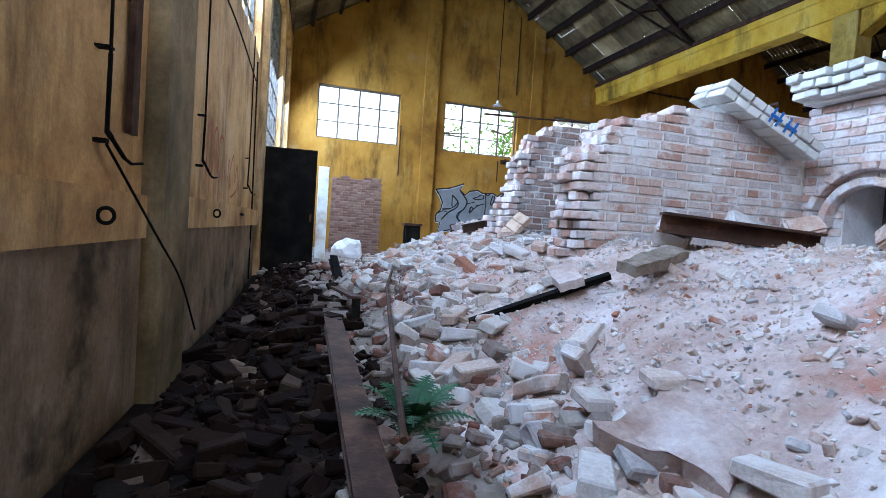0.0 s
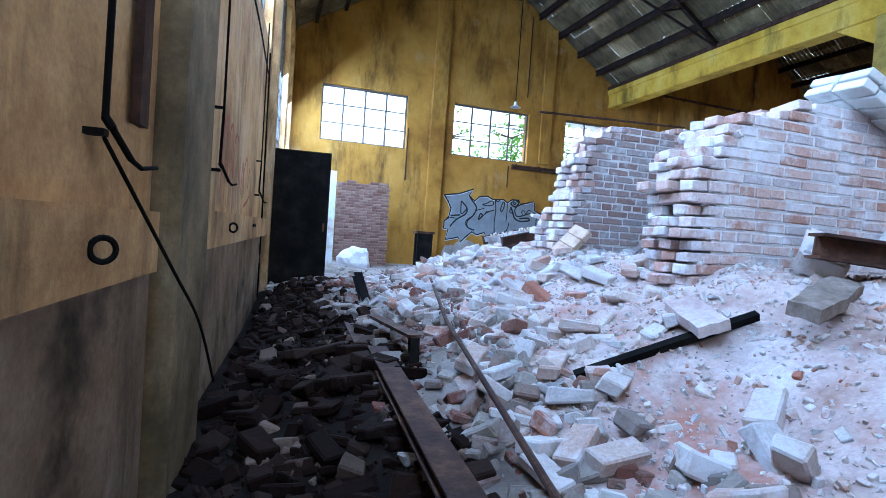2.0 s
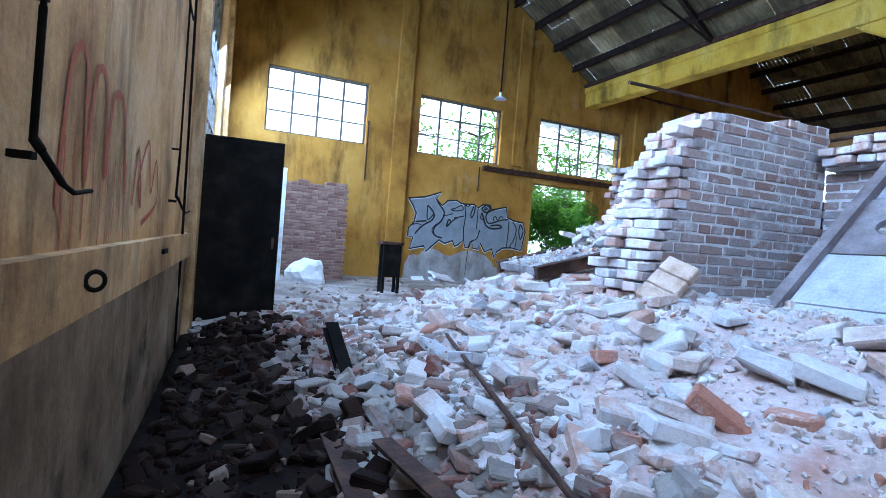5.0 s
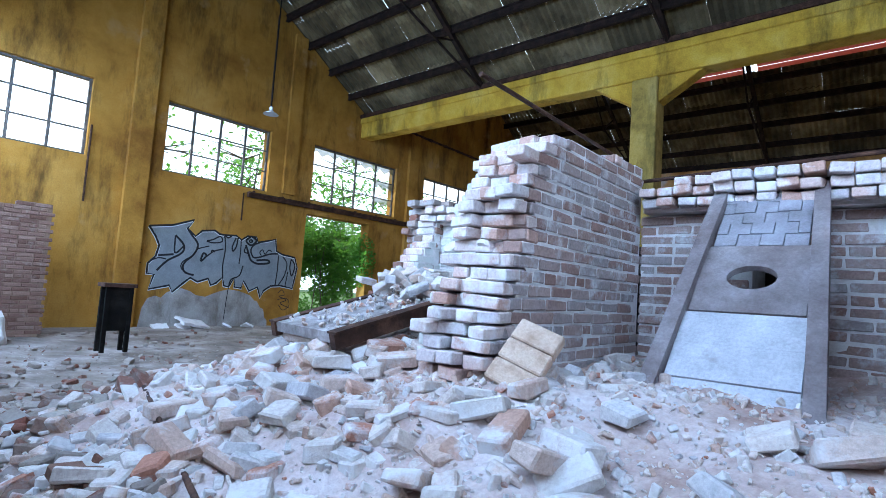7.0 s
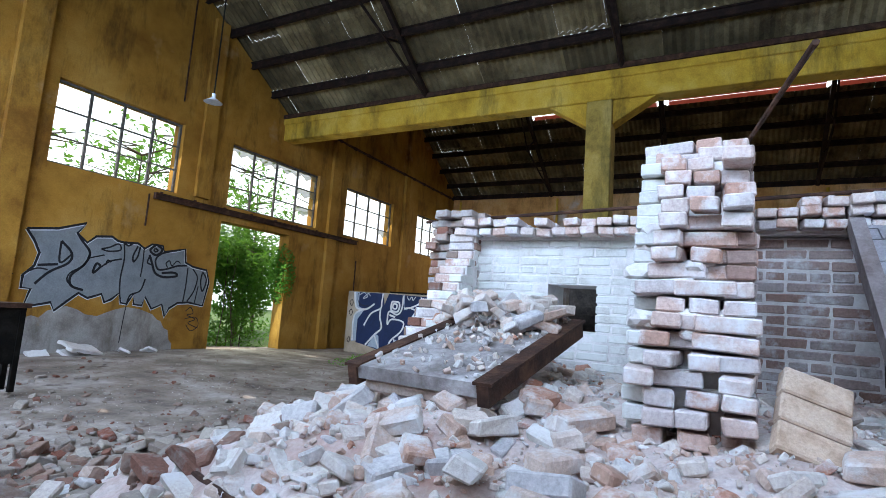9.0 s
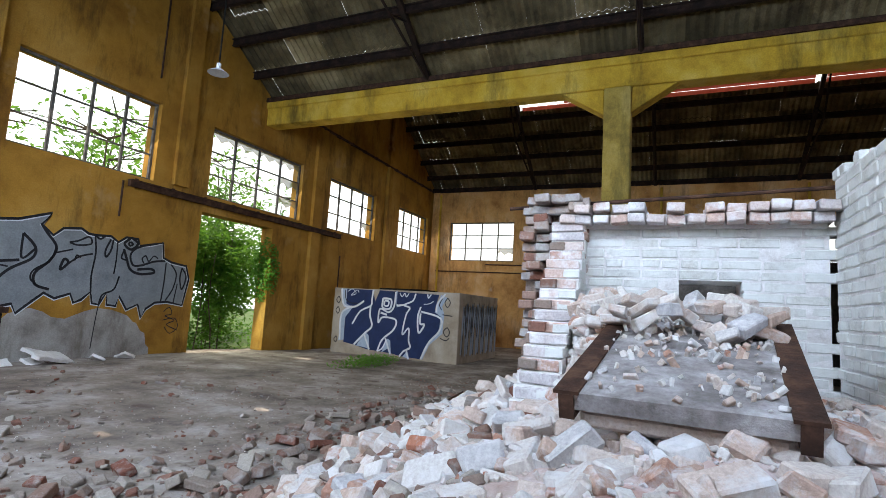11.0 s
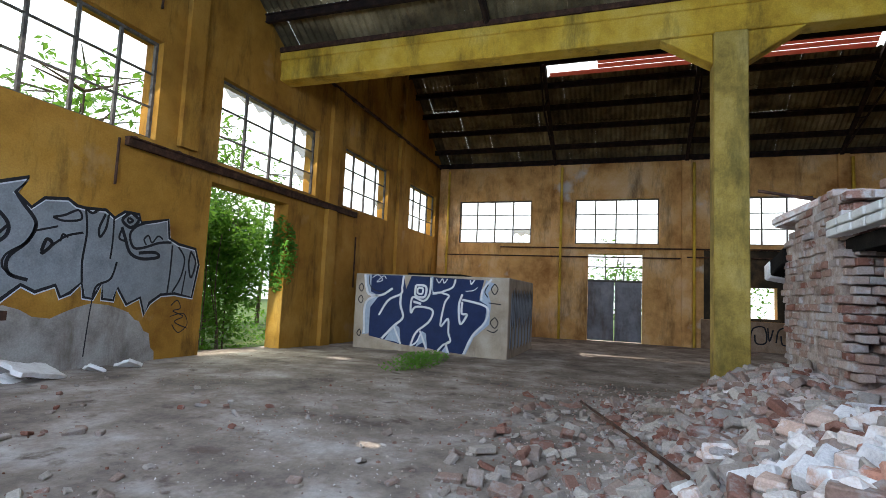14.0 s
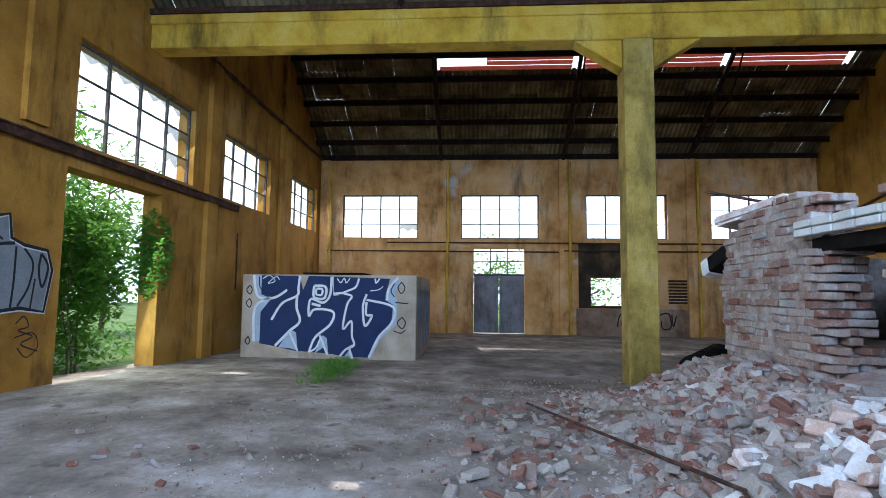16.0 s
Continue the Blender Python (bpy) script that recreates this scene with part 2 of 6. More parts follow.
def wall_cells(bm, length, z0, z1, thick, holes, m):
    """A wall along its own x, standing on z0, thickness along +y, cut by the holes (x0, x1, z0, z1)."""
    xs = sorted({0, length, *[v for h in holes for v in h[:2]]})
    zs = sorted({z0, z1, *[v for h in holes for v in h[2:]]})
    xs = [v for v in xs if 0 <= v <= length]
    zs = [v for v in zs if z0 <= v <= z1]
    solid = lambda i, k: 0 <= i < len(xs) - 1 and 0 <= k < len(zs) - 1 and not any(h[0] - 1e-6 <= xs[i] and xs[i + 1] <= h[1] + 1e-6 and h[2] - 1e-6 <= zs[k] and zs[k + 1] <= h[3] + 1e-6 for h in holes)
    quad = lambda *p: bm.faces.new([bm.verts.new(m @ Vector(q)) for q in p])
    for i in range(len(xs) - 1):
        for k in range(len(zs) - 1):
            if not solid(i, k):
                continue
            a, b, c, d = xs[i], xs[i + 1], zs[k], zs[k + 1]
            quad((a, 0, c), (b, 0, c), (b, 0, d), (a, 0, d))
            quad((a, thick, c), (a, thick, d), (b, thick, d), (b, thick, c))
            if not solid(i - 1, k):
                quad((a, 0, c), (a, 0, d), (a, thick, d), (a, thick, c))
            if not solid(i + 1, k):
                quad((b, 0, c), (b, thick, c), (b, thick, d), (b, 0, d))
            if not solid(i, k - 1):
                quad((a, 0, c), (a, thick, c), (b, thick, c), (b, 0, c))
            if not solid(i, k + 1):
                quad((a, 0, d), (b, 0, d), (b, thick, d), (a, thick, d))
    bmesh.ops.remove_doubles(bm, verts=bm.verts[:], dist=1e-5)


# ---- plan ----
NORTH, EAST, SOUTH = 20.0, 23.4, 0.5
VALLEY, EAVES, SLOPE = 12.3, 6.95, 0.64
TRUSS_Y = (5.35, 10.2, 15.05)
COLUMN_Y = 10.65


def west(y):
    """The west wall stands a little askew."""
    return (y - 4.92) * 0.0593


WEST_TURN = -math.degrees(math.atan(0.0593))
FLOOR = 0.0


def smooth(a, b, v):
    t = min(1, max(0, (v - a) / (b - a)))
    return t * t * (3 - 2 * t)


def ground_height(x, y):
    """Floor with the heap of rubble against the kiln."""
    h = 0.16 * smooth(13, 19.5, y) * smooth(16, 9, x) + 0.22 * smooth(9, 13, y) * smooth(4, 0.5, x)
    front = smooth(1.0, 3.7, x)
    along = smooth(12.4, 9.4, y)
    heap = 1.12 * (0.55 * smooth(0.9, 3.0, x) + 0.45 * smooth(2.2, 3.9, x)) * along
    heap *= 1 - 0.25 * smooth(5.4, 6.4, y) * smooth(7.2, 6.4, y) * smooth(2.9, 1.6, x)
    heap += 0.28 * smooth(4.6, 6.6, y) * smooth(13.5, 10.5, y) * smooth(0.2, 1.2, x) * smooth(4.0, 2.0, x)
    side = smooth(10.2, 9.0, x)
    low = 0.55 * smooth(12.8, 10.7, y) * smooth(3.0, 5.0, x) * smooth(11.5, 8.5, x)
    heap = heap * side + low * (1 - along)
    if x > 10.2:
        heap = low * (1 - along)
    near = smooth(4.2, 2.8, y) * smooth(1.6, 3.0, x) * 0.15
    bumpy = noise.noise(Vector((x * 1.3, y * 1.3, 0))) * 0.10 + noise.noise(Vector((x * 3.5, y * 3.5, 5))) * 0.04
    fine = noise.noise(Vector((x * 9, y * 9, 9))) * 0.02
    rough = min(1, max(0, heap * 2.5))
    return FLOOR + h + heap + near + bumpy * rough + fine * (0.3 + rough)


# ---- ground inside ----
nx, ny = 330, 270
gx = [-1.5 + 25.5 * i / nx for i in range(nx + 1)]
gy = [0.2 + 20.4 * j / ny for j in range(ny + 1)]
verts = [(x, y, ground_height(x, y)) for y in gy for x in gx]
faces = [(j * (nx + 1) + i, j * (nx + 1) + i + 1, (j + 1) * (nx + 1) + i + 1, (j + 1) * (nx + 1) + i) for j in range(ny) for i in range(nx)]
me = bpy.data.meshes.new("floor")
me.from_pydata(verts, [], faces)
me.materials.append(DIRT)
me.materials.append(DUST)
me.materials.append(SOIL)
for p in me.polygons:
    p.use_smooth = True
    c = p.center
    if (c.x > 1.75 + 0.35 * noise.noise(c * 2) and c.y < 10.2 + 0.8 * min(1.6, max(0, c.x - 2.0)) + 0.4 * noise.noise(c) and c.x < 9.8):
        p.material_index = 1
    # strip along the west wall takes the soil with painted-in shade
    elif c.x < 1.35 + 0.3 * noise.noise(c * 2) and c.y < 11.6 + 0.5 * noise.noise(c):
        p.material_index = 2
floor = setting(new("floor", me), "dusty earth floor heaped with rubble and lime dust", "floor")

# ---- ground outside ----
bm = bmesh.new()
box(bm, -400, 400, -400, 400, -0.5, -0.12)
setting(shape("ground", bm, GRASS), "overgrown grass outside the hall", "ground")

# ---- glowing backdrop all round, added so that the windows burn out white ----
hm, hn, hl, hb = material("backdrop_glow", 1.0)
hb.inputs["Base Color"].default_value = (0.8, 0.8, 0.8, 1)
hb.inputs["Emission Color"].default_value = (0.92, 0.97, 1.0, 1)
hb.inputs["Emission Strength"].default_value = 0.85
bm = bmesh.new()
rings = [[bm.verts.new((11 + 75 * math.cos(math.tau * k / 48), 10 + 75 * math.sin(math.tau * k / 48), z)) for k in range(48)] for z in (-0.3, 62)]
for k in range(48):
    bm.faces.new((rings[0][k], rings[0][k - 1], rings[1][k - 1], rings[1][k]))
setting(shape("backdrop", bm, hm), "glowing white backdrop added as overexposed sky beyond the trees", "backdrop")

# ---- walls ----
WIN_N = [(1.76, 4.51), (6.1, 8.9), (10.36, 13.85), (15.27, 18.24), (20.1, 22.95)]
# assumed openings, unseen, added to let light onto the kiln's south faces
WIN_S = [(1.5, 4.6), (6.3, 9.4)]
WIN_E = [(15.98, 19.07), (11.14, 14.24), (6.15, 9.3), (1.5, 4.5)]
WZ0, WZ1 = 3.92, 5.66
OPEN_X0, OPEN_X1, OPEN_Z = 10.26, 12.75, 3.5
GATE_Y0, GATE_Y1, GATE_Z = 11.71, 13.72, 3.36
LOW_Y0, LOW_Y1, LOW_Z0, LOW_Z1 = 7.3, 9.15, 1.15, 2.24
THICK = 0.4

bm = bmesh.new()
m = Matrix.Translation((-0.2, NORTH, 0))
holes = [(a + 0.2, b + 0.2, WZ0, WZ1) for a, b in WIN_N] + [(OPEN_X0 + 0.2, OPEN_X1 + 0.2, -0.3, OPEN_Z)]
wall_cells(bm, EAST + 0.6, -0.3, EAVES, THICK, holes, m)
RIDGE1, RIDGE2 = (0.9 + VALLEY) / 2, (VALLEY + EAST) / 2
for a, b, r in ((0.7, VALLEY, RIDGE1), (VALLEY, EAST + 0.2, RIDGE2)):
    prism(bm, [(a + 0.2, EAVES), (b + 0.2, EAVES), (b + 0.2, EAVES + 0.12), (r + 0.2, EAVES + 0.12 + (b - r) * SLOPE), (a + 0.2, EAVES + 0.12)], THICK, m)
setting(shape("wall_north", bm, OCHRE), "stained ochre plaster gable wall with high windows", "wall")

bm = bmesh.new()
m = pose(EAST, NORTH + 0.1, 0, 0, 0, -90)
holes = [(NORTH + 0.1 - b, NORTH + 0.1 - a, 3.75, 5.53) for a, b in WIN_E]
holes += [(NORTH + 0.1 - GATE_Y1, NORTH + 0.1 - GATE_Y0, -0.3, GATE_Z), (NORTH + 0.1 - LOW_Y1, NORTH + 0.1 - LOW_Y0, LOW_Z0, LOW_Z1)]
wall_cells(bm, NORTH - SOUTH + 0.2, -0.3, EAVES + 0.22, THICK, holes, m)
setting(shape("wall_east", bm, ORANGE), "stained orange plaster wall with high windows and gate", "wall")

bm = bmesh.new()
m = Matrix.Translation((-0.7, SOUTH - THICK, 0))
wall_cells(bm, EAST + 1.5, -0.3, EAVES, THICK, [(a + 0.7, b + 0.7, WZ0, WZ1) for a, b in WIN_S], m)
for a, b, r in ((-0.3, VALLEY, RIDGE1 - 0.3), (VALLEY, EAST + 0.2, RIDGE2)):
    prism(bm, [(a + 0.7, EAVES), (b + 0.7, EAVES), (b + 0.7, EAVES + 0.12), (r + 0.7, EAVES + 0.12 + (b - r) * SLOPE), (a + 0.7, EAVES + 0.12)], THICK, m)
setting(shape("wall_south", bm, OCHRE), "yellow plaster gable wall", "wall")

# west wall: along +y, thickness to the outside
WEST_LEN = 20.0
WIN_W = [(0.6, 4.4, 3.7, 6.4), (6.3, 8.0, 3.7, 6.4), (8.3, 10.9, 3.65, 6.4), (12.1, 16.2, 2.55, 6.4), (16.9, 19.2, 2.55, 6.4)]
DOOR_S0, DOOR_S1 = 11.6, 12.9
WEST_M = Matrix.Translation((west(0.3), 0.3, 0)) @ Matrix.Rotation(radians(90 + WEST_TURN), 4, "Z")
bm = bmesh.new()
holes = list(WIN_W) + [(DOOR_S0, DOOR_S1, 0.12, 2.4)]
wall_cells(bm, WEST_LEN, -0.3, EAVES, THICK, holes, WEST_M)
setting(shape("wall_west", bm, BEIGE), "weathered beige plaster wall with peeling paint", "wall")
# ---- roof ----
def roof_plane(name, x_low, x_high, y0, y1, gaps, label, slits=()):
    """Rows of lapped corrugated sheets from eaves to ridge. gaps (u0, u1, y0, y1) are left open, u from eaves to ridge;
    slits: laps that gape under every other corrugation."""
    r = random.Random(int(x_low * 10 + x_high))
    bm = bmesh.new()
    run = x_high - x_low
    z0, z1 = EAVES + 0.12, EAVES + 0.12 + abs(run) * SLOPE
    rows, pitch, wide = 7, 0.17, 6
    laps = [k / rows for k in range(rows + 1)]
    us = sorted({*laps, *[g[0] for g in gaps], *[g[1] for g in gaps], *[v for c in slits for v in (c, c + 0.012)]})
    sheets = int((y1 - y0) / (pitch * wide)) + 1
    for u0, u1 in zip(us, us[1:]):
        for c in range(sheets):
            lift, slip = r.uniform(-0.012, 0.012), r.uniform(0, 0.006)
            prev = None
            for k in range(wide * 4 + 1):
                y = y0 + (c * wide + k / 4) * pitch
                if y > y1:
                    break
                d = 0.06 * (0.5 - 0.5 * math.cos(math.tau * k / 4)) + lift
                cur = [bm.verts.new((x_low + run * u, y, z0 + (z1 - z0) * u + d)) for u in (u0 - slip, u1)]
                open_here = any(g[0] - 1e-6 <= u0 and u1 <= g[1] + 1e-6 and g[2] <= y <= g[3] for g in gaps)
                open_here = open_here or (any(abs(u0 - v) < 1e-6 for v in slits) and k % 4 in (2, 3) and noise.noise(Vector((y * 0.9, u0 * 9, 2))) > -0.15)
                if prev and not open_here:
                    bm.faces.new((prev[0], cur[0], cur[1], prev[1]))
                prev = cur
    ob = shape(name, bm, SHEET)
    sol = ob.modifiers.new("thickness", "SOLIDIFY")
    sol.thickness = 0.006
    return setting(ob, label, "roof")


Y0, Y1 = SOUTH - 0.3, NORTH + 0.3
roof_plane("ceiling_1", VALLEY, RIDGE1, Y0, Y1, [(0.60, 0.625, 16.0, 16.2), (0.91, 0.93, 16.45, 16.65), (0.52, 0.525, 12.0, 12.1), (0.36, 0.365, 8.3, 8.4), (0.7, 0.705, 17.2, 17.3), (0.15, 0.155, 16.5, 16.6)], "corrugated roof sheets with pinholes of daylight", (0.14,))
roof_plane("ceiling_2", 0.7, RIDGE1, Y0, Y1, [], "corrugated roof sheets in shade")
roof_plane("ceiling_3", VALLEY, RIDGE2, Y0, Y1, [(0.21, 0.285, 19.0, 19.45), (0.95, 0.965, 15.95, 16.15), (0.10, 0.11, 17.0, 17.15), (0.4, 0.41, 14.2, 14.35), (0.30, 0.31, 12.4, 12.55)], "corrugated roof sheets in shade")
roof_plane("ceiling_4", EAST + 0.2, RIDGE2, Y0, Y1, [(0.60, 0.76, 1.4, 15.0), (0.30, 0.305, 7.0, 7.1), (0.45, 0.455, 4.2, 4.3), (0.55, 0.556, 13.2, 13.3)], "corrugated roof sheets with an open strip near the ridge")

bm = bmesh.new()
box(bm, -1.2, 0.9, Y0, Y1, EAVES + 0.005, EAVES + 0.10)
setting(shape("eaves", bm, SHEET), "dark boarded eaves along the west wall", "eaves")


def truss(y, x0, x1):
    """A light steel truss under two slopes."""
    mid = (x0 + x1) / 2
    rise = (x1 - x0) / 2 * SLOPE
    t = thing("roof_truss", "rusty brown riveted steel roof truss", "roof truss", "roof trusses", at=(mid, y, EAVES))
    for sgn in (-1, 1):
        bm = bmesh.new()
        half = (x1 - x0) / 2
        a, b = Vector((sgn * half, 0, 0.0)), Vector((0, 0, rise))
        turn = (b - a).to_track_quat("X", "Z").to_matrix().to_4x4()
        box(bm, 0, (b - a).length, -0.06, 0.06, -0.12, 0.0, Matrix.Translation(a) @ turn)
        part("rafter", bm, PURLIN, t)
        bm = bmesh.new()
        low = Vector((sgn * half * 0.35, 0, rise * 0.30))
        rod(bm, a + Vector((0, 0, -0.05)), low, 0.035, 6)
        rod(bm, low, a.lerp(b, 0.5) - Vector((0, 0, 0.1)), 0.03, 6)
        rod(bm, low, b - Vector((0, 0, 0.1)), 0.03, 6)
        part("strut", bm, PURLIN, t)
        for f, g in ((0.25, 0.45), (0.72, 0.55)):
            bm = bmesh.new()
            rod(bm, a.lerp(b, f) - Vector((0, 0, 0.08)), (a + Vector((0, 0, -0.05))).lerp(low, g * 1.3) if f < 0.5 else low.lerp(b, 0.45), 0.024, 6)
            part("web_bar", bm, PURLIN, t)
        bm = bmesh.new()
        box(bm, low.x - 0.14, low.x + 0.14, -0.012, 0.012, low.z - 0.10, low.z + 0.12)
        part("gusset_plate", bm, PURLIN, t)
    return t


first = truss(TRUSS_Y[0], 0.6, VALLEY)
second = truss(TRUSS_Y[0], VALLEY, EAST)
for y in TRUSS_Y[1:]:
    copy_thing(first, Matrix.Translation((first.location.x, y, EAVES)))
    copy_thing(second, Matrix.Translation((second.location.x, y, EAVES)))


def purlins(x_low, x_high):
    """Steel channels under the sheet laps."""
    sgn = 1 if x_high > x_low else -1
    for k in range(8):
        u = min(0.985, max(0.02, k / 7))
        x = x_low + (x_high - x_low) * u
        z = EAVES + 0.1 + abs(x_high - x_low) * SLOPE * u
        bm = bmesh.new()
        box(bm, -0.035, 0.035, SOUTH, NORTH, -0.17, -0.03)
        box(bm, -0.035, 0.075, SOUTH, NORTH, -0.03, 0.0, Matrix.Scale(sgn, 4, (1, 0, 0)))
        box(bm, -0.035, 0.06, SOUTH, NORTH, -0.19, -0.17, Matrix.Scale(sgn, 4, (1, 0, 0)))
        ob = shape("purlin", bm, PURLIN)
        ob.location = (x, 0, z)
        tagged(ob, "rusty steel purlin under the roof sheets", "purlin", "purlins", "structure")


for a, b in ((VALLEY, RIDGE1), (0.6, RIDGE1), (VALLEY, RIDGE2), (EAST, RIDGE2)):
    purlins(a, b)

# ---- concrete frame between the bays ----
frame_ob = thing("concrete_frame", "yellow-painted concrete beam on a mossy column", "column", kind="structure", at=(VALLEY, COLUMN_Y, 0))


def frame_part(name, build, mat=YELLOW, label=""):
    bm = bmesh.new()
    build(bm)
    bmesh.ops.bevel(bm, geom=bm.edges[:], offset=0.02, segments=1, affect="EDGES")
    return part(name, bm, mat, frame_ob, label)


frame_part("column", lambda b: box(b, -0.24, 0.24, -0.27, 0.27, -0.2, 6.3), MOSSY)
frame_part("beam", lambda b: box(b, -0.22, 0.22, SOUTH - COLUMN_Y, NORTH - COLUMN_Y, 6.3, 6.95))


def haunch(b, s):
    prism(b, [(s * 0.27, 6.3), (s * 1.15, 6.3), (s * 0.27, 5.75)], 0.36, pose(0.18, 0, 0, 0, 0, 90))


for x0, x1 in ((-0.275, -0.222), (0.222, 0.275)):
    frame_part("ledge", lambda b: box(b, x0, x1, SOUTH - COLUMN_Y, NORTH - COLUMN_Y, 6.76, 6.95))
for s_ in (-1, 1):
    frame_part("haunch", lambda b: haunch(b, s_))
bm = bmesh.new()
box(bm, -0.30, 0.30, SOUTH - COLUMN_Y, NORTH - COLUMN_Y, 6.953, 7.06)
part("gutter", bm, RUST, frame_ob, "rusty valley gutter")


# ---- windows ----
def steel_window(name, length, height, cols, rows, m, label, broken=()):
    w = thing(name, label, "window", kind="structure")
    w.matrix_world = m
    bm = bmesh.new()
    t = 0.05
    box(bm, 0, length, 0.12, 0.18, 0, t)
    box(bm, 0, length, 0.12, 0.18, height - t, height)
    box(bm, 0, t, 0.12, 0.18, t, height - t)
    box(bm, length - t, length, 0.12, 0.18, t, height - t)
    part("window_frame", bm, BARS, w)
    for k in range(1, cols):
        bm = bmesh.new()
        x = length * k / cols
        box(bm, x - 0.025, x + 0.025, 0.125, 0.175, t, height - t)
        part("mullion", bm, BARS, w)
    for k in range(1, rows):
        bm = bmesh.new()
        z = height * k / rows
        box(bm, t, length - t, 0.13, 0.17, z - 0.015, z + 0.015)
        part("glazing_bar", bm, BARS, w)
    for i in range(cols):
        for k in range(rows):
            if (i, k) in broken:
                pane = [(0.05, 0.0), (0.95, 0.0), (0.95, 0.45), (0.7, 0.3), (0.45, 0.5), (0.2, 0.25), (0.05, 0.4)]
                bm = bmesh.new()
                f = bm.faces.new([bm.verts.new((length * (i + px) / cols, 0.15, height * (k + 1 - pz) / rows)) for px, pz in pane])
                ob = part("broken_pane", bm, DIRTYGLASS, w, "dirty broken glass pane")
    return w


gm, gn, gl, gb = material("dirty_glass", 0.35)
gb.inputs["Base Color"].default_value = (0.35, 0.30, 0.16, 1)
gb.inputs["Alpha"].default_value = 0.75
DIRTYGLASS = gm

broken_by = {2: {(0, 2), (1, 2), (2, 2), (3, 2), (3, 1), (3, 0)}, 0: set(), 1: set(), 3: {(3, 0)}, 4: set()}
for i, (a, b) in enumerate(WIN_N):
    steel_window(f"window_{i + 1}", b - a, WZ1 - WZ0, 4, 3, Matrix.Translation((a, NORTH, WZ0)), "tall steel-framed industrial window with missing panes", broken_by[i])
for i, (a, b) in enumerate(WIN_E):
    steel_window(f"window_{i + 6}", b - a, 1.78, 4, 3, pose(EAST, b, 3.75, 0, 0, -90), "steel-framed industrial window bright with daylight", {(3, 0)} if i == 0 else set())
for i, (a, b, c, d) in enumerate(WIN_W):
    steel_window(f"window_{i + 10}", b - a, d - c, max(2, round((b - a) / 0.6)), round((d - c) / 0.55), WEST_M @ Matrix.Translation((a, 0, c)), "rusty steel lattice window in the long wall", {(1, 3), (4, 2), (2, 4)})

# assumed windows behind the camera, modelled on the north ones
for i, (a, b) in enumerate(WIN_S):
    steel_window(f"window_{i + 15}", b - a, WZ1 - WZ0, 4, 3, pose(b, SOUTH, WZ0, 0, 0, 180), "assumed steel-framed window, added unseen in the south wall")

# sky light in the openings
COOL, PALE = (0.52, 0.71, 1.0), (1.0, 0.97, 0.94)
for a, b, c, d in WIN_W:
    p = WEST_M @ Vector(((a + b) / 2, 0.3, (c + d) / 2))
    q = WEST_M @ Vector(((a + b) / 2, -2.0, (c + d) / 2 - 2.0))
    window_light(*p, *q, b - a, d - c, 29 * (b - a) * (d - c), COOL)
for a, b in WIN_N:
    window_light((a + b) / 2, NORTH + 0.06, 4.8, (a + b) / 2, 15, -0.5, b - a, 1.6, 24, PALE)
# added fill lamps in the assumed south windows, for the kiln and heap
for a, b in WIN_S:
    window_light((a + b) / 2, SOUTH - 0.3, 4.8, (a + b) / 2, 5.5, -0.4, b - a, 1.6, 12, COOL)
window_light(11.5, NORTH + 0.04, 1.9, 11.5, 15, 0.6, 2.3, 3.0, 55, (0.9, 1.0, 0.85))
for a, b in WIN_E:
    window_light(EAST + 0.06, (a + b) / 2, 4.6, 18, (a + b) / 2, -0.5, b - a, 1.6, 20, PALE)
# ---- brickwork ----
rng = random.Random(7)


def brick_mesh(name, lx, ly, lz, mat, chip=0.006, bevel=0.007):
    """One worn brick, its corners pulled about a little."""
    bm = bmesh.new()
    vs = box(bm, -lx / 2, lx / 2, -ly / 2, ly / 2, -lz / 2, lz / 2)
    for v in vs:
        v.co += Vector((rng.uniform(-chip, chip), rng.uniform(-chip, chip), rng.uniform(-chip, chip)))
    bmesh.ops.bevel(bm, geom=bm.edges[:], offset=bevel, segments=1, affect="EDGES")
    bmesh.ops.recalc_face_normals(bm, faces=bm.faces[:])
    me = bpy.data.meshes.new(name)
    bm.to_mesh(me)
    bm.free()
    me.materials.append(mat)
    return me


PITCH, COURSE = 0.258, 0.077


def brick_set(mat):
    return {"full": [brick_mesh("brick", 0.245, 0.118, 0.064, mat, 0.004) for _ in range(5)], "half": [brick_mesh("brick", 0.118, 0.118, 0.064, mat, 0.004) for _ in range(3)]}


SETS = {m.name: brick_set(m) for m in (FIREBRICK, WHITEBRICK, BROWNBRICK, MIXBRICK, CRUMBLED, KILNBRICK)}


def lay(parent, kind, mat, m):
    ob = new("brick", rng.choice(SETS[mat.name][kind]))
    ob.parent = parent
    ob.matrix_local = m
    return ob


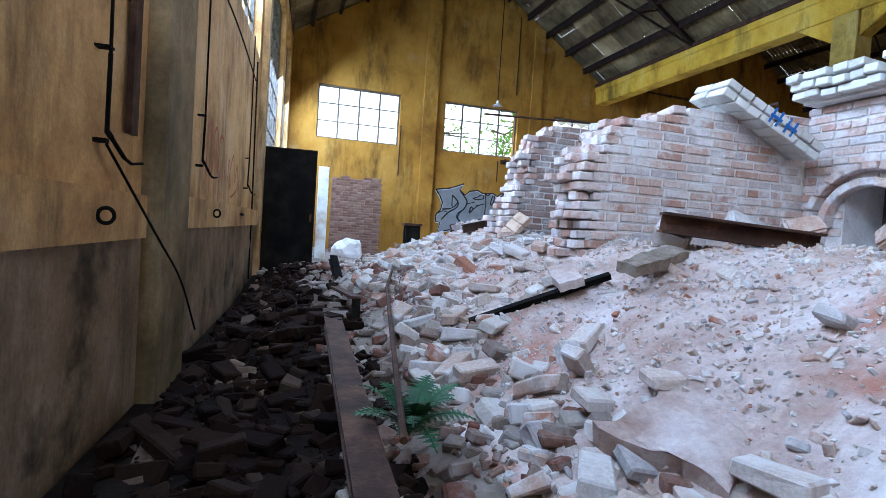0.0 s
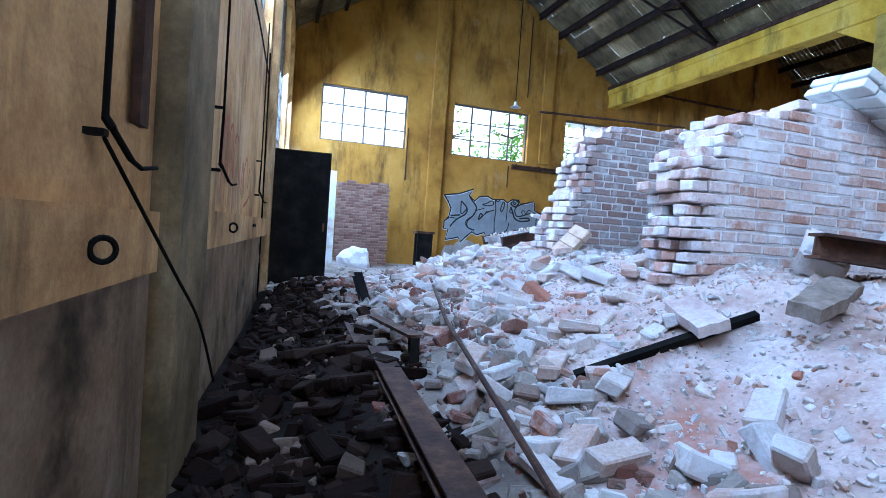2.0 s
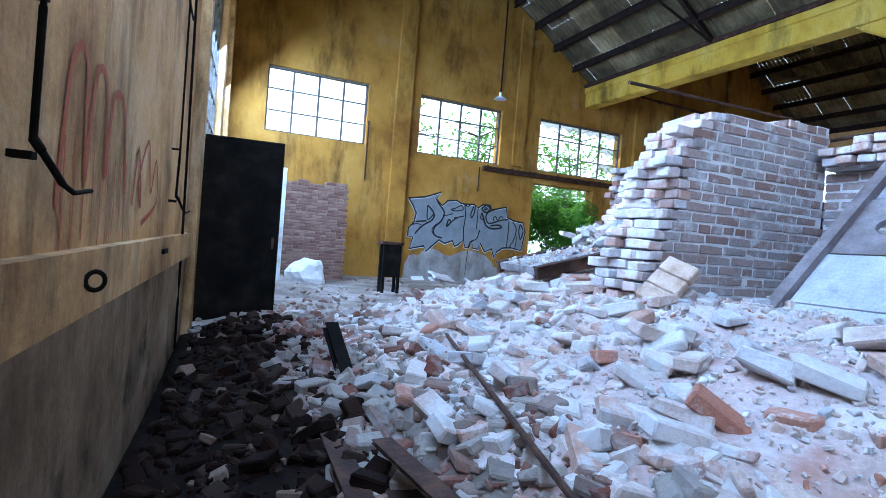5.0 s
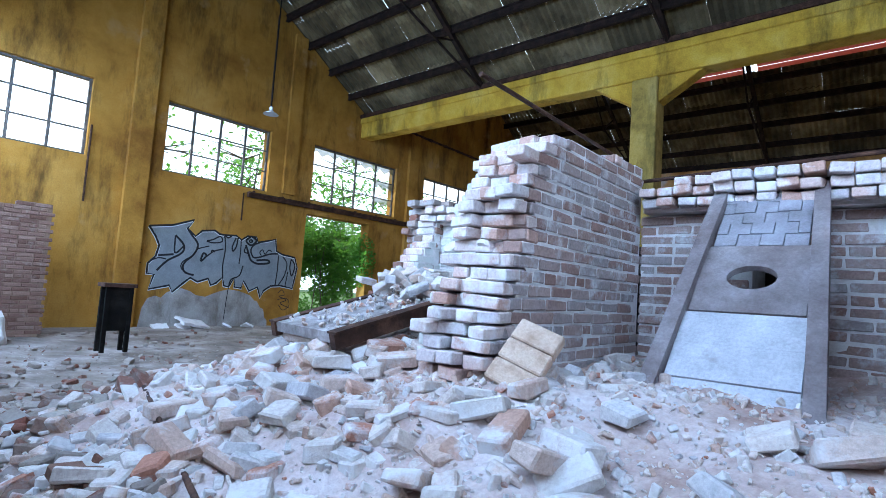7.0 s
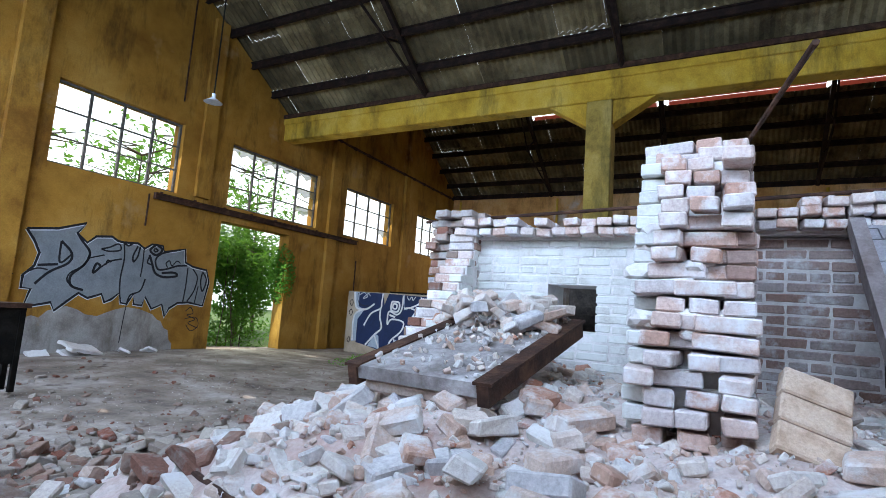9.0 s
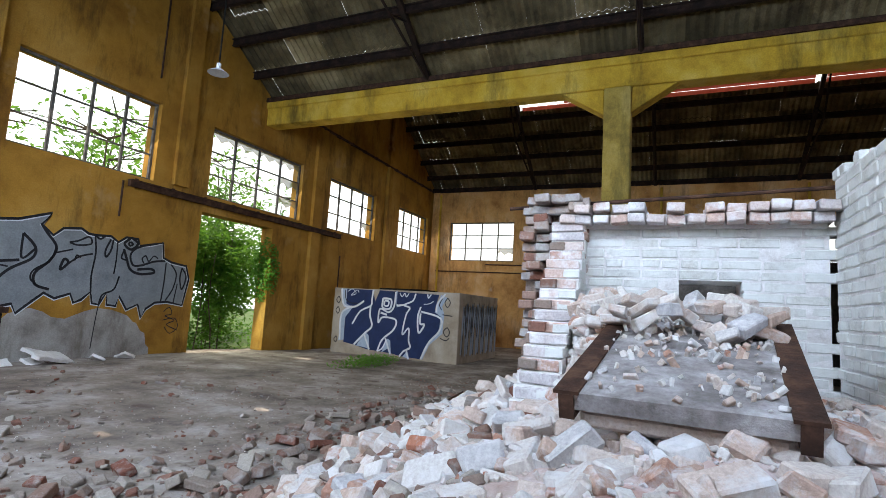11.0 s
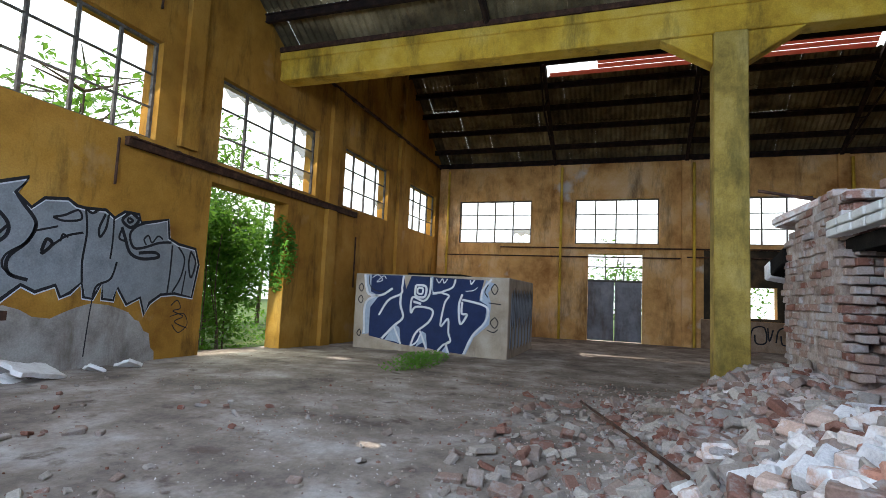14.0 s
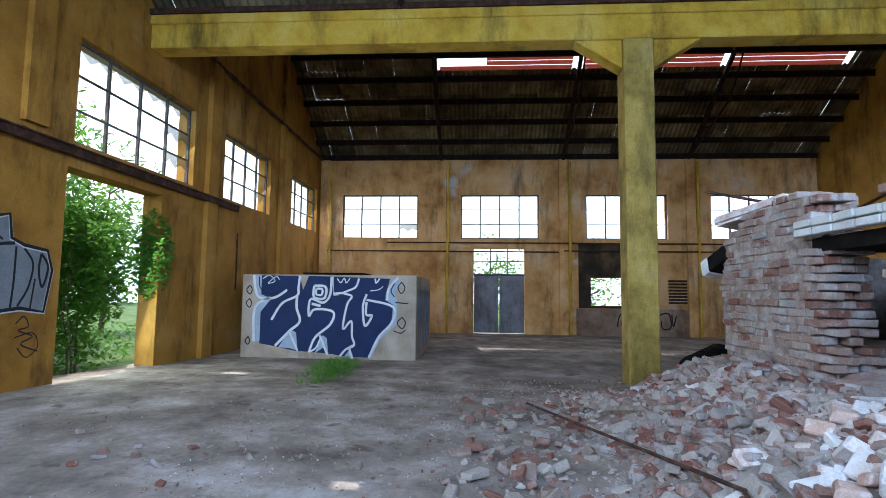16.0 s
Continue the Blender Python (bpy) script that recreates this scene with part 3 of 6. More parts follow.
def brick_wall(name, label, m, length, z0, top, thick, mat, start=None, stop=None, faces=(True, True), hole=None, ends=(True, False), back_mat=None, inset=0.012, tooth=1.0, end_mat=None, core_mat=None, jig=1.0, tooth_mat=None):
    """A wall of laid bricks round a mortar core. top(u): its ragged height; start(z), stop(z): its ragged ends;
    hole(u, z): where it is open. Along local x, depth along +y."""
    w = thing(name, label, "brick wall", "kiln walls", at=(0, 0, 0))
    w.matrix_world = m
    core = bmesh.new()
    courses = int((3.0 - z0) / COURSE)
    for c in range(courses):
        z = z0 + c * COURSE
        zc = z + COURSE / 2
        a = (start(zc) if start else 0.0)
        b = (stop(zc) if stop else length)
        step = 0.129
        runs, first_u = [], None
        n = max(1, int((b - a) / step))
        for k in range(n + 1):
            uu = a + (b - a) * (k + 0.5) / n if k < n else None
            ok = uu is not None and top(uu) > zc and not (hole and hole(uu, zc))
            if ok and first_u is None:
                first_u = a + (b - a) * k / n
            if not ok and first_u is not None:
                runs.append((first_u, a + (b - a) * k / n))
                first_u = None
        for r0, r1 in runs:
            if r1 - r0 < 0.06:
                continue
            box(core, r0 + (0.09 if ends[0] and tooth > 0.5 and not end_mat else 0.012), r1 - 0.012, inset, thick - inset, z - 0.001, z + COURSE + 0.001)
            for side, on in enumerate(faces):
                if not on:
                    continue
                mm = back_mat if (side and back_mat) else mat
                u = r0 + (rng.uniform(-0.05, 0.05) if start else 0)
                if c % 2:
                    kind, L = "half", 0.118
                else:
                    kind, L = "full", 0.245
                headers = c % 4 == 3
                while u + L * 0.6 < r1:
                    v = 0.059 if side == 0 else thick - 0.059
                    jit = rng.uniform(-0.004, 0.004) * jig
                    zj = rng.uniform(-0.002, 0.002) * jig ** 0.5
                    if top(u + L / 2) > zc and not (hole and hole(u + L / 2, zc)) and (jig < 2 or rng.random() > 0.10):
                        lay(w, kind, mm, pose(u + L / 2, v + jit, zc + zj, rng.uniform(-1, 1) * jig, rng.uniform(-0.7, 0.7) * jig, rng.uniform(-1, 1) * jig))
                    u += L + 0.013
                    kind, L = ("half", 0.118) if headers and rng.random() < 0.7 else ("full", 0.245)
            # toothed ends
            for e, uu, sgn in ((0, r0, -1), (1, r1, 1)):
                if ends[e] and end_mat:
                    lay(w, "full", end_mat, pose(uu - 0.045 * sgn + rng.uniform(-0.012, 0.012), thick / 2 + rng.uniform(-0.012, 0.012), zc, rng.uniform(-2, 2), rng.uniform(-2, 2), 90 + rng.uniform(-4, 4)))
                elif ends[e]:
                    v = 0.07
                    while v < thick - 0.05:
                        if rng.random() < 0.92:
                            quarter = rng.choice((0, 0, 90)) if tooth > 0.5 else 0
                            vv = min(max(v, 0.115), thick - 0.115) if quarter else v
                            lay(w, rng.choice(("full", "full", "half")), tooth_mat or mat, pose(uu + (0.09 * (1 - tooth) + rng.uniform(-0.05, 0.06) * tooth) * -sgn, vv, zc, rng.uniform(-4, 4) * tooth, rng.uniform(-4, 4) * tooth, rng.uniform(-7, 7) * tooth + quarter))
                        v += rng.choice((0.12, 0.13, 0.16))
    part("mortar_core", core, core_mat or MORTAR, w, "" if core_mat else "pale lime mortar")
    return w


def cap(name, x0, x1, y0, y1, z, rows, mat, label):
    """Loose top courses that jut out over the wall face, broken here and there."""
    t = thing(name, label, "bricks", "kiln copings", at=((x0 + x1) / 2, (y0 + y1) / 2, z))
    core = bmesh.new()
    box(core, x0 + 0.10 - t.location.x, x1 - t.location.x, y0 + 0.03 - t.location.y, y1 - 0.03 - t.location.y, -0.02, rows * 0.074 - 0.06)
    part("mortar_core", core, MORTAR, t)
    for r in range(rows):
        y = y0
        while y < y1 - 0.06:
            if rng.random() < (0.95 if r < rows - 1 else 0.72):
                dx = rng.uniform(-0.03, 0.03) - 0.03 * r
                ob = lay(t, "full", mat, pose(x0 + 0.10 + dx - t.location.x, y + 0.06 - t.location.y, 0.035 + r * 0.074 + rng.uniform(-0.004, 0.006), rng.uniform(-5, 5), rng.uniform(-4, 4), rng.uniform(-8, 8)))
                lay(t, "full", mat, pose(x0 + 0.37 + dx - t.location.x, y + 0.06 - t.location.y, 0.035 + r * 0.074, rng.uniform(-4, 4), rng.uniform(-3, 3), rng.uniform(-6, 6)))
            y += 0.128
    return t


wob = lambda v, s, k: noise.noise(Vector((v * k, s, 3.3)))

# cross walls, along +x, south face first
P1 = brick_wall("kiln_wall", "broken pale brick cross wall with lime mortar joints", Matrix.Translation((3.10, 5.9, 0)), 2.3, 0.75,
                lambda u: 1.84 + 0.30 * smooth(0.05, 0.45, u) + 0.20 * smooth(0.5, 1.3, u) + 0.05 * wob(u, 1, 6), 0.50, FIREBRICK,
                start=lambda z: 0.02 + 0.18 * smooth(1.5, 2.2, z) + 0.09 * wob(z, 2, 9), inset=0.007, back_mat=CRUMBLED)
P2 = brick_wall("kiln_wall", "broken pale brick pier with toothed end and whitened joints", Matrix.Translation((3.42, 8.1, 0)), 1.95, 0.75,
                lambda u: 2.14 + 0.36 * smooth(0.25, 0.55, u) + 0.08 * smooth(0.8, 1.6, u) + 0.05 * wob(u, 5, 6), 0.50, KILNBRICK,
                start=lambda z: 0.02 + 0.22 * smooth(1.2, 1.9, z) + 0.08 * wob(z, 4, 9), back_mat=WHITEBRICK, inset=0.007, tooth_mat=FIREBRICK)
P3 = brick_wall("kiln_wall", "half-fallen brick end wall, limewashed inside", Matrix.Translation((3.95, 10.20, 0)), 1.40, 0.55,
                lambda u: 2.22 + 0.04 * wob(u, 8, 6), 0.27, WHITEBRICK,
                start=lambda z: 1.30 - 0.95 * max(0, 2.05 - z) + 0.03 * wob(z, 6, 9), back_mat=MIXBRICK, inset=0.005, end_mat=FIREBRICK)

# lumps of mortar left on the torn ends
LUMPS = []
for k in range(4):
    bm = bmesh.new()
    bmesh.ops.create_icosphere(bm, subdivisions=2, radius=0.06)
    for v in bm.verts:
        v.co *= 1 + 0.6 * noise.noise(v.co * 16 + Vector((k * 5, 0, 0)))
        v.co.z *= 0.6
    me = bpy.data.meshes.new("mortar_lump")
    bm.to_mesh(me)
    bm.free()
    me.materials.append(MORTAR)
    LUMPS.append(me)
for w, base, lean_in, thick in ((P1, 0.06, 0.18, 0.5), (P2, 0.06, 0.22, 0.54)):
    for k in range(34):
        z = rng.uniform(1.0, 2.15)
        ob = new("mortar_lump", rng.choice(LUMPS))
        ob.parent = w
        ob.matrix_local = pose(base + lean_in * smooth(1.3, 2.0, z) + rng.uniform(-0.03, 0.06), rng.uniform(0.05, thick - 0.05), z, 0, 0, rng.uniform(0, 360)) @ Matrix.Scale(rng.uniform(0.5, 1.3), 4)

# spine, facing west: local x runs south, so that depth runs east
SPINE_M = pose(5.36, 10.32, 0, 0, 0, -90)


def spine_hole(u, z):
    y = 10.32 - u
    if 9.10 < y < 9.58 and 1.45 < z < 1.84 - 0.4 * (y - 9.34) ** 2:
        return True
    if 5.02 < y < 5.52 and 1.15 < z < 1.78 - 1.6 * (y - 5.27) ** 2:
        return True
    return 7.02 < y < 7.36 and 1.2 < z < 1.85


S1 = brick_wall("kiln_wall", "limewashed kiln back wall with a small fire hole", SPINE_M, 1.70, 0.75, lambda u: 2.22, 0.5, WHITEBRICK, faces=(True, False), hole=spine_hole, ends=(False, False), inset=0.004)
S2 = brick_wall("kiln_wall", "grey-brown kiln back wall with whitened joints", SPINE_M @ Matrix.Translation((2.22, 0, 0)), 1.72, 0.75, lambda u: 2.24, 0.5, KILNBRICK, faces=(True, False), hole=lambda u, z: spine_hole(u + 2.22, z), ends=(False, False), inset=0.006)
S3 = brick_wall("kiln_wall", "pale kiln back wall with a low arched opening", SPINE_M @ Matrix.Translation((4.42, 0, 0)), 3.3, 0.75, lambda u: 2.45 + 0.08 * wob(u, 9, 4), 0.5, FIREBRICK, faces=(True, False), hole=lambda u, z: spine_hole(u + 4.42, z), ends=(False, False))
cap("coping_bricks", 5.22, 5.8, 8.62, 10.45, 2.22, 2, FIREBRICK, "loose pinkish top courses of the kiln")
cap("coping_bricks", 5.16, 5.8, 6.38, 8.08, 2.245, 3, FIREBRICK, "jutting whitish top bricks over the kiln chamber")
cap("coping_bricks", 5.12, 5.8, 3.2, 5.88, 2.47, 3, WHITEBRICK, "heavy whitened lintel courses over the arch")

# arch ring over the south opening
arch = thing("brick_arch", "pale brick arch ring over a dark kiln mouth", "brick arch", at=(5.30, 5.27, 1.38))
for k in range(11):
    a = math.pi * (k + 0.5) / 11
    for r in (0.36, 0.49):
        lay(arch, "half", FIREBRICK, pose(0.0, math.cos(a) * r, math.sin(a) * r, math.degrees(a) - 90, 0, 0))

# north end of the rear chambers
GRITTY = mottled("gritty_mortar", (0.16, 0.11, 0.085), (0.33, 0.26, 0.22), (0.50, 0.45, 0.42), 7, 1.0, relief=1.0, grain=60)
N1 = brick_wall("kiln_wall", "crumbling red brick end wall of the kiln", Matrix.Translation((7.35, 10.2, 0)), 1.75, 0.4,
                lambda u: 2.50 - 0.28 * smooth(1.0, 1.7, u) + 0.10 * wob(u, 3, 5), 0.45, CRUMBLED,
                start=lambda z: 0.12 * wob(z, 7, 7), stop=lambda z: 1.72 - 0.08 * wob(z, 8, 7), faces=(False, True), ends=(True, True), tooth=0.8, jig=5, core_mat=GRITTY)
N2 = brick_wall("kiln_wall", "ragged brick pillar at the kiln corner", Matrix.Translation((5.36, 10.2, 0)), 0.95, 0.4,
                lambda u: 2.46 + 0.08 * wob(u, 12, 6), 0.52, CRUMBLED, stop=lambda z: 0.95 - 0.12 * wob(z, 11, 7), faces=(False, True), ends=(True, True), jig=4, core_mat=GRITTY)
bm = bmesh.new()
box(bm, 6.1, 7.6, 8.6, 9.0, 0.2, 2.0)
box(bm, 5.9, 9.0, 3.2, 8.6, 0.2, 2.05)
box(bm, 8.6, 9.0, 8.6, 10.2, 0.2, 2.0)
for v in bm.verts:
    v.co += Vector((wob(v.co.x, 1, 3), wob(v.co.y, 2, 3), 0.4 * wob(v.co.z + v.co.x, 3, 3))) * 0.15
tagged(shape("kiln_core", bm, mottled("sooted_brick", (0.03, 0.025, 0.022), (0.09, 0.075, 0.065), (0.20, 0.17, 0.15), 2.5, 1.0, relief=0.8)), "solid core of the ruined brick kiln", "kiln")
bm = bmesh.new()
box(bm, 6.25, 7.45, 8.7, 10.6, 1.98, 2.1)
tagged(shape("kiln_lintel", bm, BLACK), "sooty black lintel slab over the kiln mouth", "lintel")
lin = thing("brick_course", "whitened brick course over the kiln mouth", "brick course", at=(6.9, 10.66, 2.15))
for k in range(5):
    for r in range(2):
        lay(lin, "full", WHITEBRICK, pose(-0.55 + 0.262 * k, 0, 0.0 + 0.078 * r, 0, 0, rng.uniform(-3, 3)))
slab_top = thing("fallen_slab", "fallen grey masonry slab on the kiln corner", "slab", at=(8.6, 10.4, 2.2))
slab_top.matrix_world = pose(8.55, 10.46, 2.50, 6, 8, 20)
bm = bmesh.new()
box(bm, -0.48, 0.48, -0.2, 0.2, -0.06, 0.06)
bmesh.ops.bevel(bm, geom=bm.edges[:], offset=0.03, segments=2, affect="EDGES")
part("slab", bm, FIREBRICK, slab_top)
bm = bmesh.new()
rod(bm, (-0.2, -0.3, 0.05), (0.3, 0.45, 0.28), 0.018)
part("bar", bm, RUST, slab_top, "bent rusty bar")

box_ob = thing("sheet_metal_box", "dented white and black sheet-metal box stuck in the kiln wall", "metal box")
box_ob.matrix_world = pose(9.2, 10.62, 1.98, 10, 24, 12)
bm = bmesh.new()
box(bm, -0.24, 0.08, -0.11, 0.11, -0.10, 0.10)
bmesh.ops.bevel(bm, geom=bm.edges[:], offset=0.012, segments=1, affect="EDGES")
part("body", bm, BLACK, box_ob)
bm = bmesh.new()
box(bm, 0.083, 0.22, -0.12, 0.12, -0.10, 0.11)
bmesh.ops.bevel(bm, geom=bm.edges[:], offset=0.02, segments=1, affect="EDGES")
part("end_cover", bm, MORTAR, box_ob, "dented white end cover")

# tilted slab of whitened bricks lying across the first cross wall
tilt = thing("tilted_masonry", "tilted slab of whitened bricks with blue chalk marks", "masonry slab")
tilt.matrix_world = pose(4.74, 5.80, 2.17, 8, 27, -8)
for k in range(8):
    for r in range(2):
        for c in range(2):
            lay(tilt, "full", WHITEBRICK, pose(-0.52 + 0.13 * k, -0.05 + 0.26 * c, 0.08 * r, rng.uniform(-2, 2), rng.uniform(-3, 3), 90 + rng.uniform(-3, 3)))
bm = bmesh.new()
box(bm, -0.55, 0.45, -0.13, 0.29, -0.005, 0.085)
part("mortar_core", bm, MORTAR, tilt)
bluem, _, _, bb = material("blue_chalk", 0.9)
bb.inputs["Base Color"].default_value = (0.03, 0.14, 0.42, 1)
for k in range(2):
    bm = bmesh.new()
    for dx in (0, 0.07):
        box(bm, -0.12 + 0.16 * k + dx, -0.10 + 0.16 * k + dx, -0.1755, -0.172, 0.0, 0.13)
    box(bm, -0.13 + 0.16 * k, -0.01 + 0.16 * k, -0.1755, -0.172, 0.05, 0.075)
    part("chalk_mark", bm, bluem, tilt, "blue chalk mark")

# ---- rubble ----
def chunk_template(seed, lx, ly, lz):
    r = random.Random(seed)
    bm = bmesh.new()
    vs = box(bm, -lx / 2, lx / 2, -ly / 2, ly / 2, -lz / 2, lz / 2)
    for v in vs:
        v.co = Vector((v.co.x * r.uniform(0.72, 1.1), v.co.y * r.uniform(0.75, 1.12), v.co.z * r.uniform(0.75, 1.1)))
    bmesh.ops.bevel(bm, geom=bm.edges[:], offset=0.012, segments=1, affect="EDGES")
    bmesh.ops.recalc_face_normals(bm, faces=bm.faces[:])
    bm.verts.index_update()
    v = np.array([p.co[:] for p in bm.verts])
    f = [[q.index for q in p.verts] for p in bm.faces]
    bm.free()
    return v, f


CHUNKS = [chunk_template(k, *rng.choice(((0.25, 0.12, 0.065), (0.13, 0.12, 0.065), (0.19, 0.12, 0.065), (0.16, 0.14, 0.10), (0.26, 0.13, 0.08)))) for k in range(14)]


def scatter(name, count, where, mat, size, label, lift=0.0, tilt_max=35, chunks=CHUNKS):
    """Many broken pieces on the ground, joined into one mesh. where(r): a place, or None."""
    r = random.Random(len(name) * 31 + count)
    vs, fs, base = [], [], 0
    for _ in range(count):
        p = where(r)
        if p is None:
            continue
        x, y = p
        s = r.uniform(*size)
        v, f = r.choice(chunks)
        e = Euler((radians(r.gauss(0, tilt_max * 0.55)), radians(r.gauss(0, tilt_max * 0.55)), r.uniform(0, math.tau))).to_matrix()
        q = v @ np.array(e).T * s + np.array((x, y, ground_height(x, y) + lift + s * r.uniform(0.0, 0.045)))
        vs.append(q)
        fs.extend([[i + base for i in face] for face in f])
        base += len(v)
    me = bpy.data.meshes.new(name)
    me.from_pydata(np.concatenate(vs).tolist(), [], fs)
    me.materials.append(mat)
    return tagged(new(name, me), label, "rubble", kind="stuff")


def in_kiln(x, y):
    return (5.3 < x < 9.2 and y < 10.7) or (x > 3.2 and 5.85 < y < 6.45) or (x > 3.5 and 8.05 < y < 8.7) or (x > 4.1 and 10.15 < y < 10.55)


def band(x0, x1, y0, y1, thin=None):
    def where(r):
        x, y = r.uniform(x0, x1), r.uniform(y0, y1)
        if in_kiln(x, y) or x < west(y) + 0.12 or y > NORTH - 0.1:
            return None
        if thin and r.random() > thin(x, y):
            return None
        return x, y
    return where


clumps = lambda x, y: 0.55 + 0.9 * noise.noise(Vector((x * 1.1, y * 1.1, 2)))
BIG = lambda x, y: 0.97 - 0.85 * smooth(2.1, 2.6, x) * smooth(8.0, 7.0, y) - 0.35 * smooth(2.8, 3.3, x) - 0.8 * smooth(9.6, 10.6, y) * smooth(3.5, 2.7, x)
scatter("brick_rubble", 2000, band(1.75, 5.2, 5.4, 11.2, BIG), RUBBLEBRICK, (0.32, 0.98), "dusty whitish heap of broken bricks below the kiln", -0.02)
scatter("brick_rubble", 700, band(1.7, 5.2, 1.2, 5.6, lambda x, y: 0.95 - 0.92 * smooth(1.8, 2.3, x)), RUBBLEBRICK, (0.45, 1.05), "dusty whitish heap of broken bricks below the kiln", -0.02)
scatter("brick_rubble", 780, band(1.15, 2.15, 1.2, 11.0), MIXBRICK, (0.4, 1.0), "brown and grey broken bricks at the foot of the heap", -0.02)
# bricks in the shaded strip, darkened by colour
scatter("brick_rubble", 1400, band(0.0, 1.45, 0.8, 11.5), DARKBRICK, (0.45, 1.0), "broken bricks along the wall, shade put into their colour", -0.02)
scatter("brick_rubble", 2000, band(2.2, 10.5, 10.2, 13.8, lambda x, y: (0.25 + 0.75 * smooth(13.2, 11.6, y)) * (0.6 + 0.4 * smooth(3, 4.5, x))), MIXBRICK, (0.45, 1.0), "scattered red and grey brick rubble on the floor", -0.01)
scatter("brick_rubble", 900, band(6.0, 11.3, 10.5, 12.9, lambda x, y: smooth(12.8, 11.2, y)), CRUMBLED, (0.3, 0.9), "broken pinkish bricks heaped below the kiln end", -0.01)
scatter("brick_chips", 2500, band(5.5, 11.5, 10.4, 13.2, lambda x, y: smooth(13.2, 11.4, y)), CRUMBLED, (0.08, 0.3), "pinkish brick crumbs below the kiln end", tilt_max=80)
scatter("brick_rubble", 420, band(3.3, 6.5, 9.9, 12.6, lambda x, y: smooth(12.6, 11.0, y)), RUBBLEBRICK, (0.7, 1.4), "pale blocks fallen before the kiln end")
for lift in (0.10, 0.20, 0.30, 0.40, 0.50):
    scatter("brick_rubble", int(150 - 150 * lift), band(4.2 + lift * 0.9, 5.3, 9.70 + lift * 0.5, 10.15), RUBBLEBRICK, (0.6, 1.0), "pale bricks piled in the limewashed chamber", lift)
scatter("brick_rubble", 260, band(1.0, 8.0, 12.5, 19.0, clumps), MIXBRICK, (0.25, 0.7), "stray brick bits on the earth floor")
scatter("brick_rubble", 380, band(1.0, 4.5, 11.0, 16.0, lambda x, y: 0.8 - 0.6 * smooth(12, 15, y)), MIXBRICK, (0.3, 0.9), "stray brown brick bits on the floor")
scatter("brick_chips", 9000, band(1.7, 5.2, 1.0, 11.5, lambda x, y: 1 - 0.85 * smooth(9.6, 10.6, y) * smooth(3.5, 2.7, x)), RUBBLEBRICK, (0.06, 0.30), "pale brick chips and lime crumbs", tilt_max=80)
scatter("brick_chips", 9000, band(1.9, 4.2, 1.5, 9.5), RUBBLEBRICK, (0.03, 0.14), "fine lime crumbs and grit on the heap", tilt_max=80)
scatter("brick_chips", 1800, band(1.2, 2.0, 1.0, 11.5), MIXBRICK, (0.06, 0.3), "brown brick crumbs at the foot of the heap", tilt_max=80)
scatter("brick_chips", 2400, band(0.0, 1.4, 0.8, 11.5), DARKBRICK, (0.08, 0.32), "brick chips coloured dark for the shade by the wall", tilt_max=80)
scatter("brick_chips", 5000, band(2.0, 12.5, 10.4, 16.5, lambda x, y: 0.15 + 0.85 * smooth(15.2, 12, y)), MIXBRICK, (0.06, 0.25), "small brick chips on the floor", tilt_max=80)

scatter("brick_chips", 2600, band(2.0, 11.0, 11.2, 16.5, lambda x, y: 0.4 + 0.9 * noise.noise(Vector((x * 1.2, y * 1.2, 3)))), RUBBLEBRICK, (0.02, 0.09), "pale grit strewn on the earth floor", tilt_max=80)
scatter("brick_chips", 11000, band(0.8, 15.0, 11.0, 19.8, lambda x, y: 0.35 + 0.9 * noise.noise(Vector((x * 0.8, y * 0.8, 7)))), MIXBRICK, (0.025, 0.12), "fine grit and crumbs strewn on the earth floor", tilt_max=80)
scatter("brick_rubble", 650, band(0.5, 4.6, 11.0, 14.6, lambda x, y: 0.9 - 0.75 * smooth(12.6, 14.4, y)), MIXBRICK, (0.3, 0.85), "brown and grey broken bricks strewn on the floor", -0.01)

# bricks lying loose that one could pick up
LOOSE = {m.name: [brick_mesh("loose_brick", *s, m, 0.012, 0.009) for s in ((0.25, 0.12, 0.065), (0.24, 0.118, 0.065), (0.15, 0.12, 0.065), (0.22, 0.12, 0.08))] for m in (RUBBLEBRICK, DARKBRICK, MIXBRICK)}
zones = [(RUBBLEBRICK, 85, band(1.6, 3.6, 2.6, 9.6, lambda x, y: 1 - 0.85 * smooth(2.1, 2.5, x) * smooth(7.0, 6.0, y)), "dusty pale brick lying on the rubble heap"),
         (RUBBLEBRICK, 45, band(3.3, 5.0, 9.6, 12.2), "dusty pale brick lying on the rubble heap"),
         (DARKBRICK, 55, band(0.1, 1.3, 2.4, 8.0), "brick lying beside the wall, its shade put into the colour"),
         (MIXBRICK, 60, band(3.0, 8.0, 11.3, 13.8), "loose red or grey brick lying on the earth floor")]
for mat, n, where, lab in zones:
    left = n
    while left:
        p = where(rng)
        if not p:
            continue
        ob = new("loose_brick", rng.choice(LOOSE[mat.name]))
        ob.matrix_world = pose(p[0], p[1], ground_height(*p) + 0.05, rng.gauss(0, 16), rng.gauss(0, 16), rng.uniform(0, 360))
        tagged(ob, lab, "brick", "loose bricks")
        left -= 1
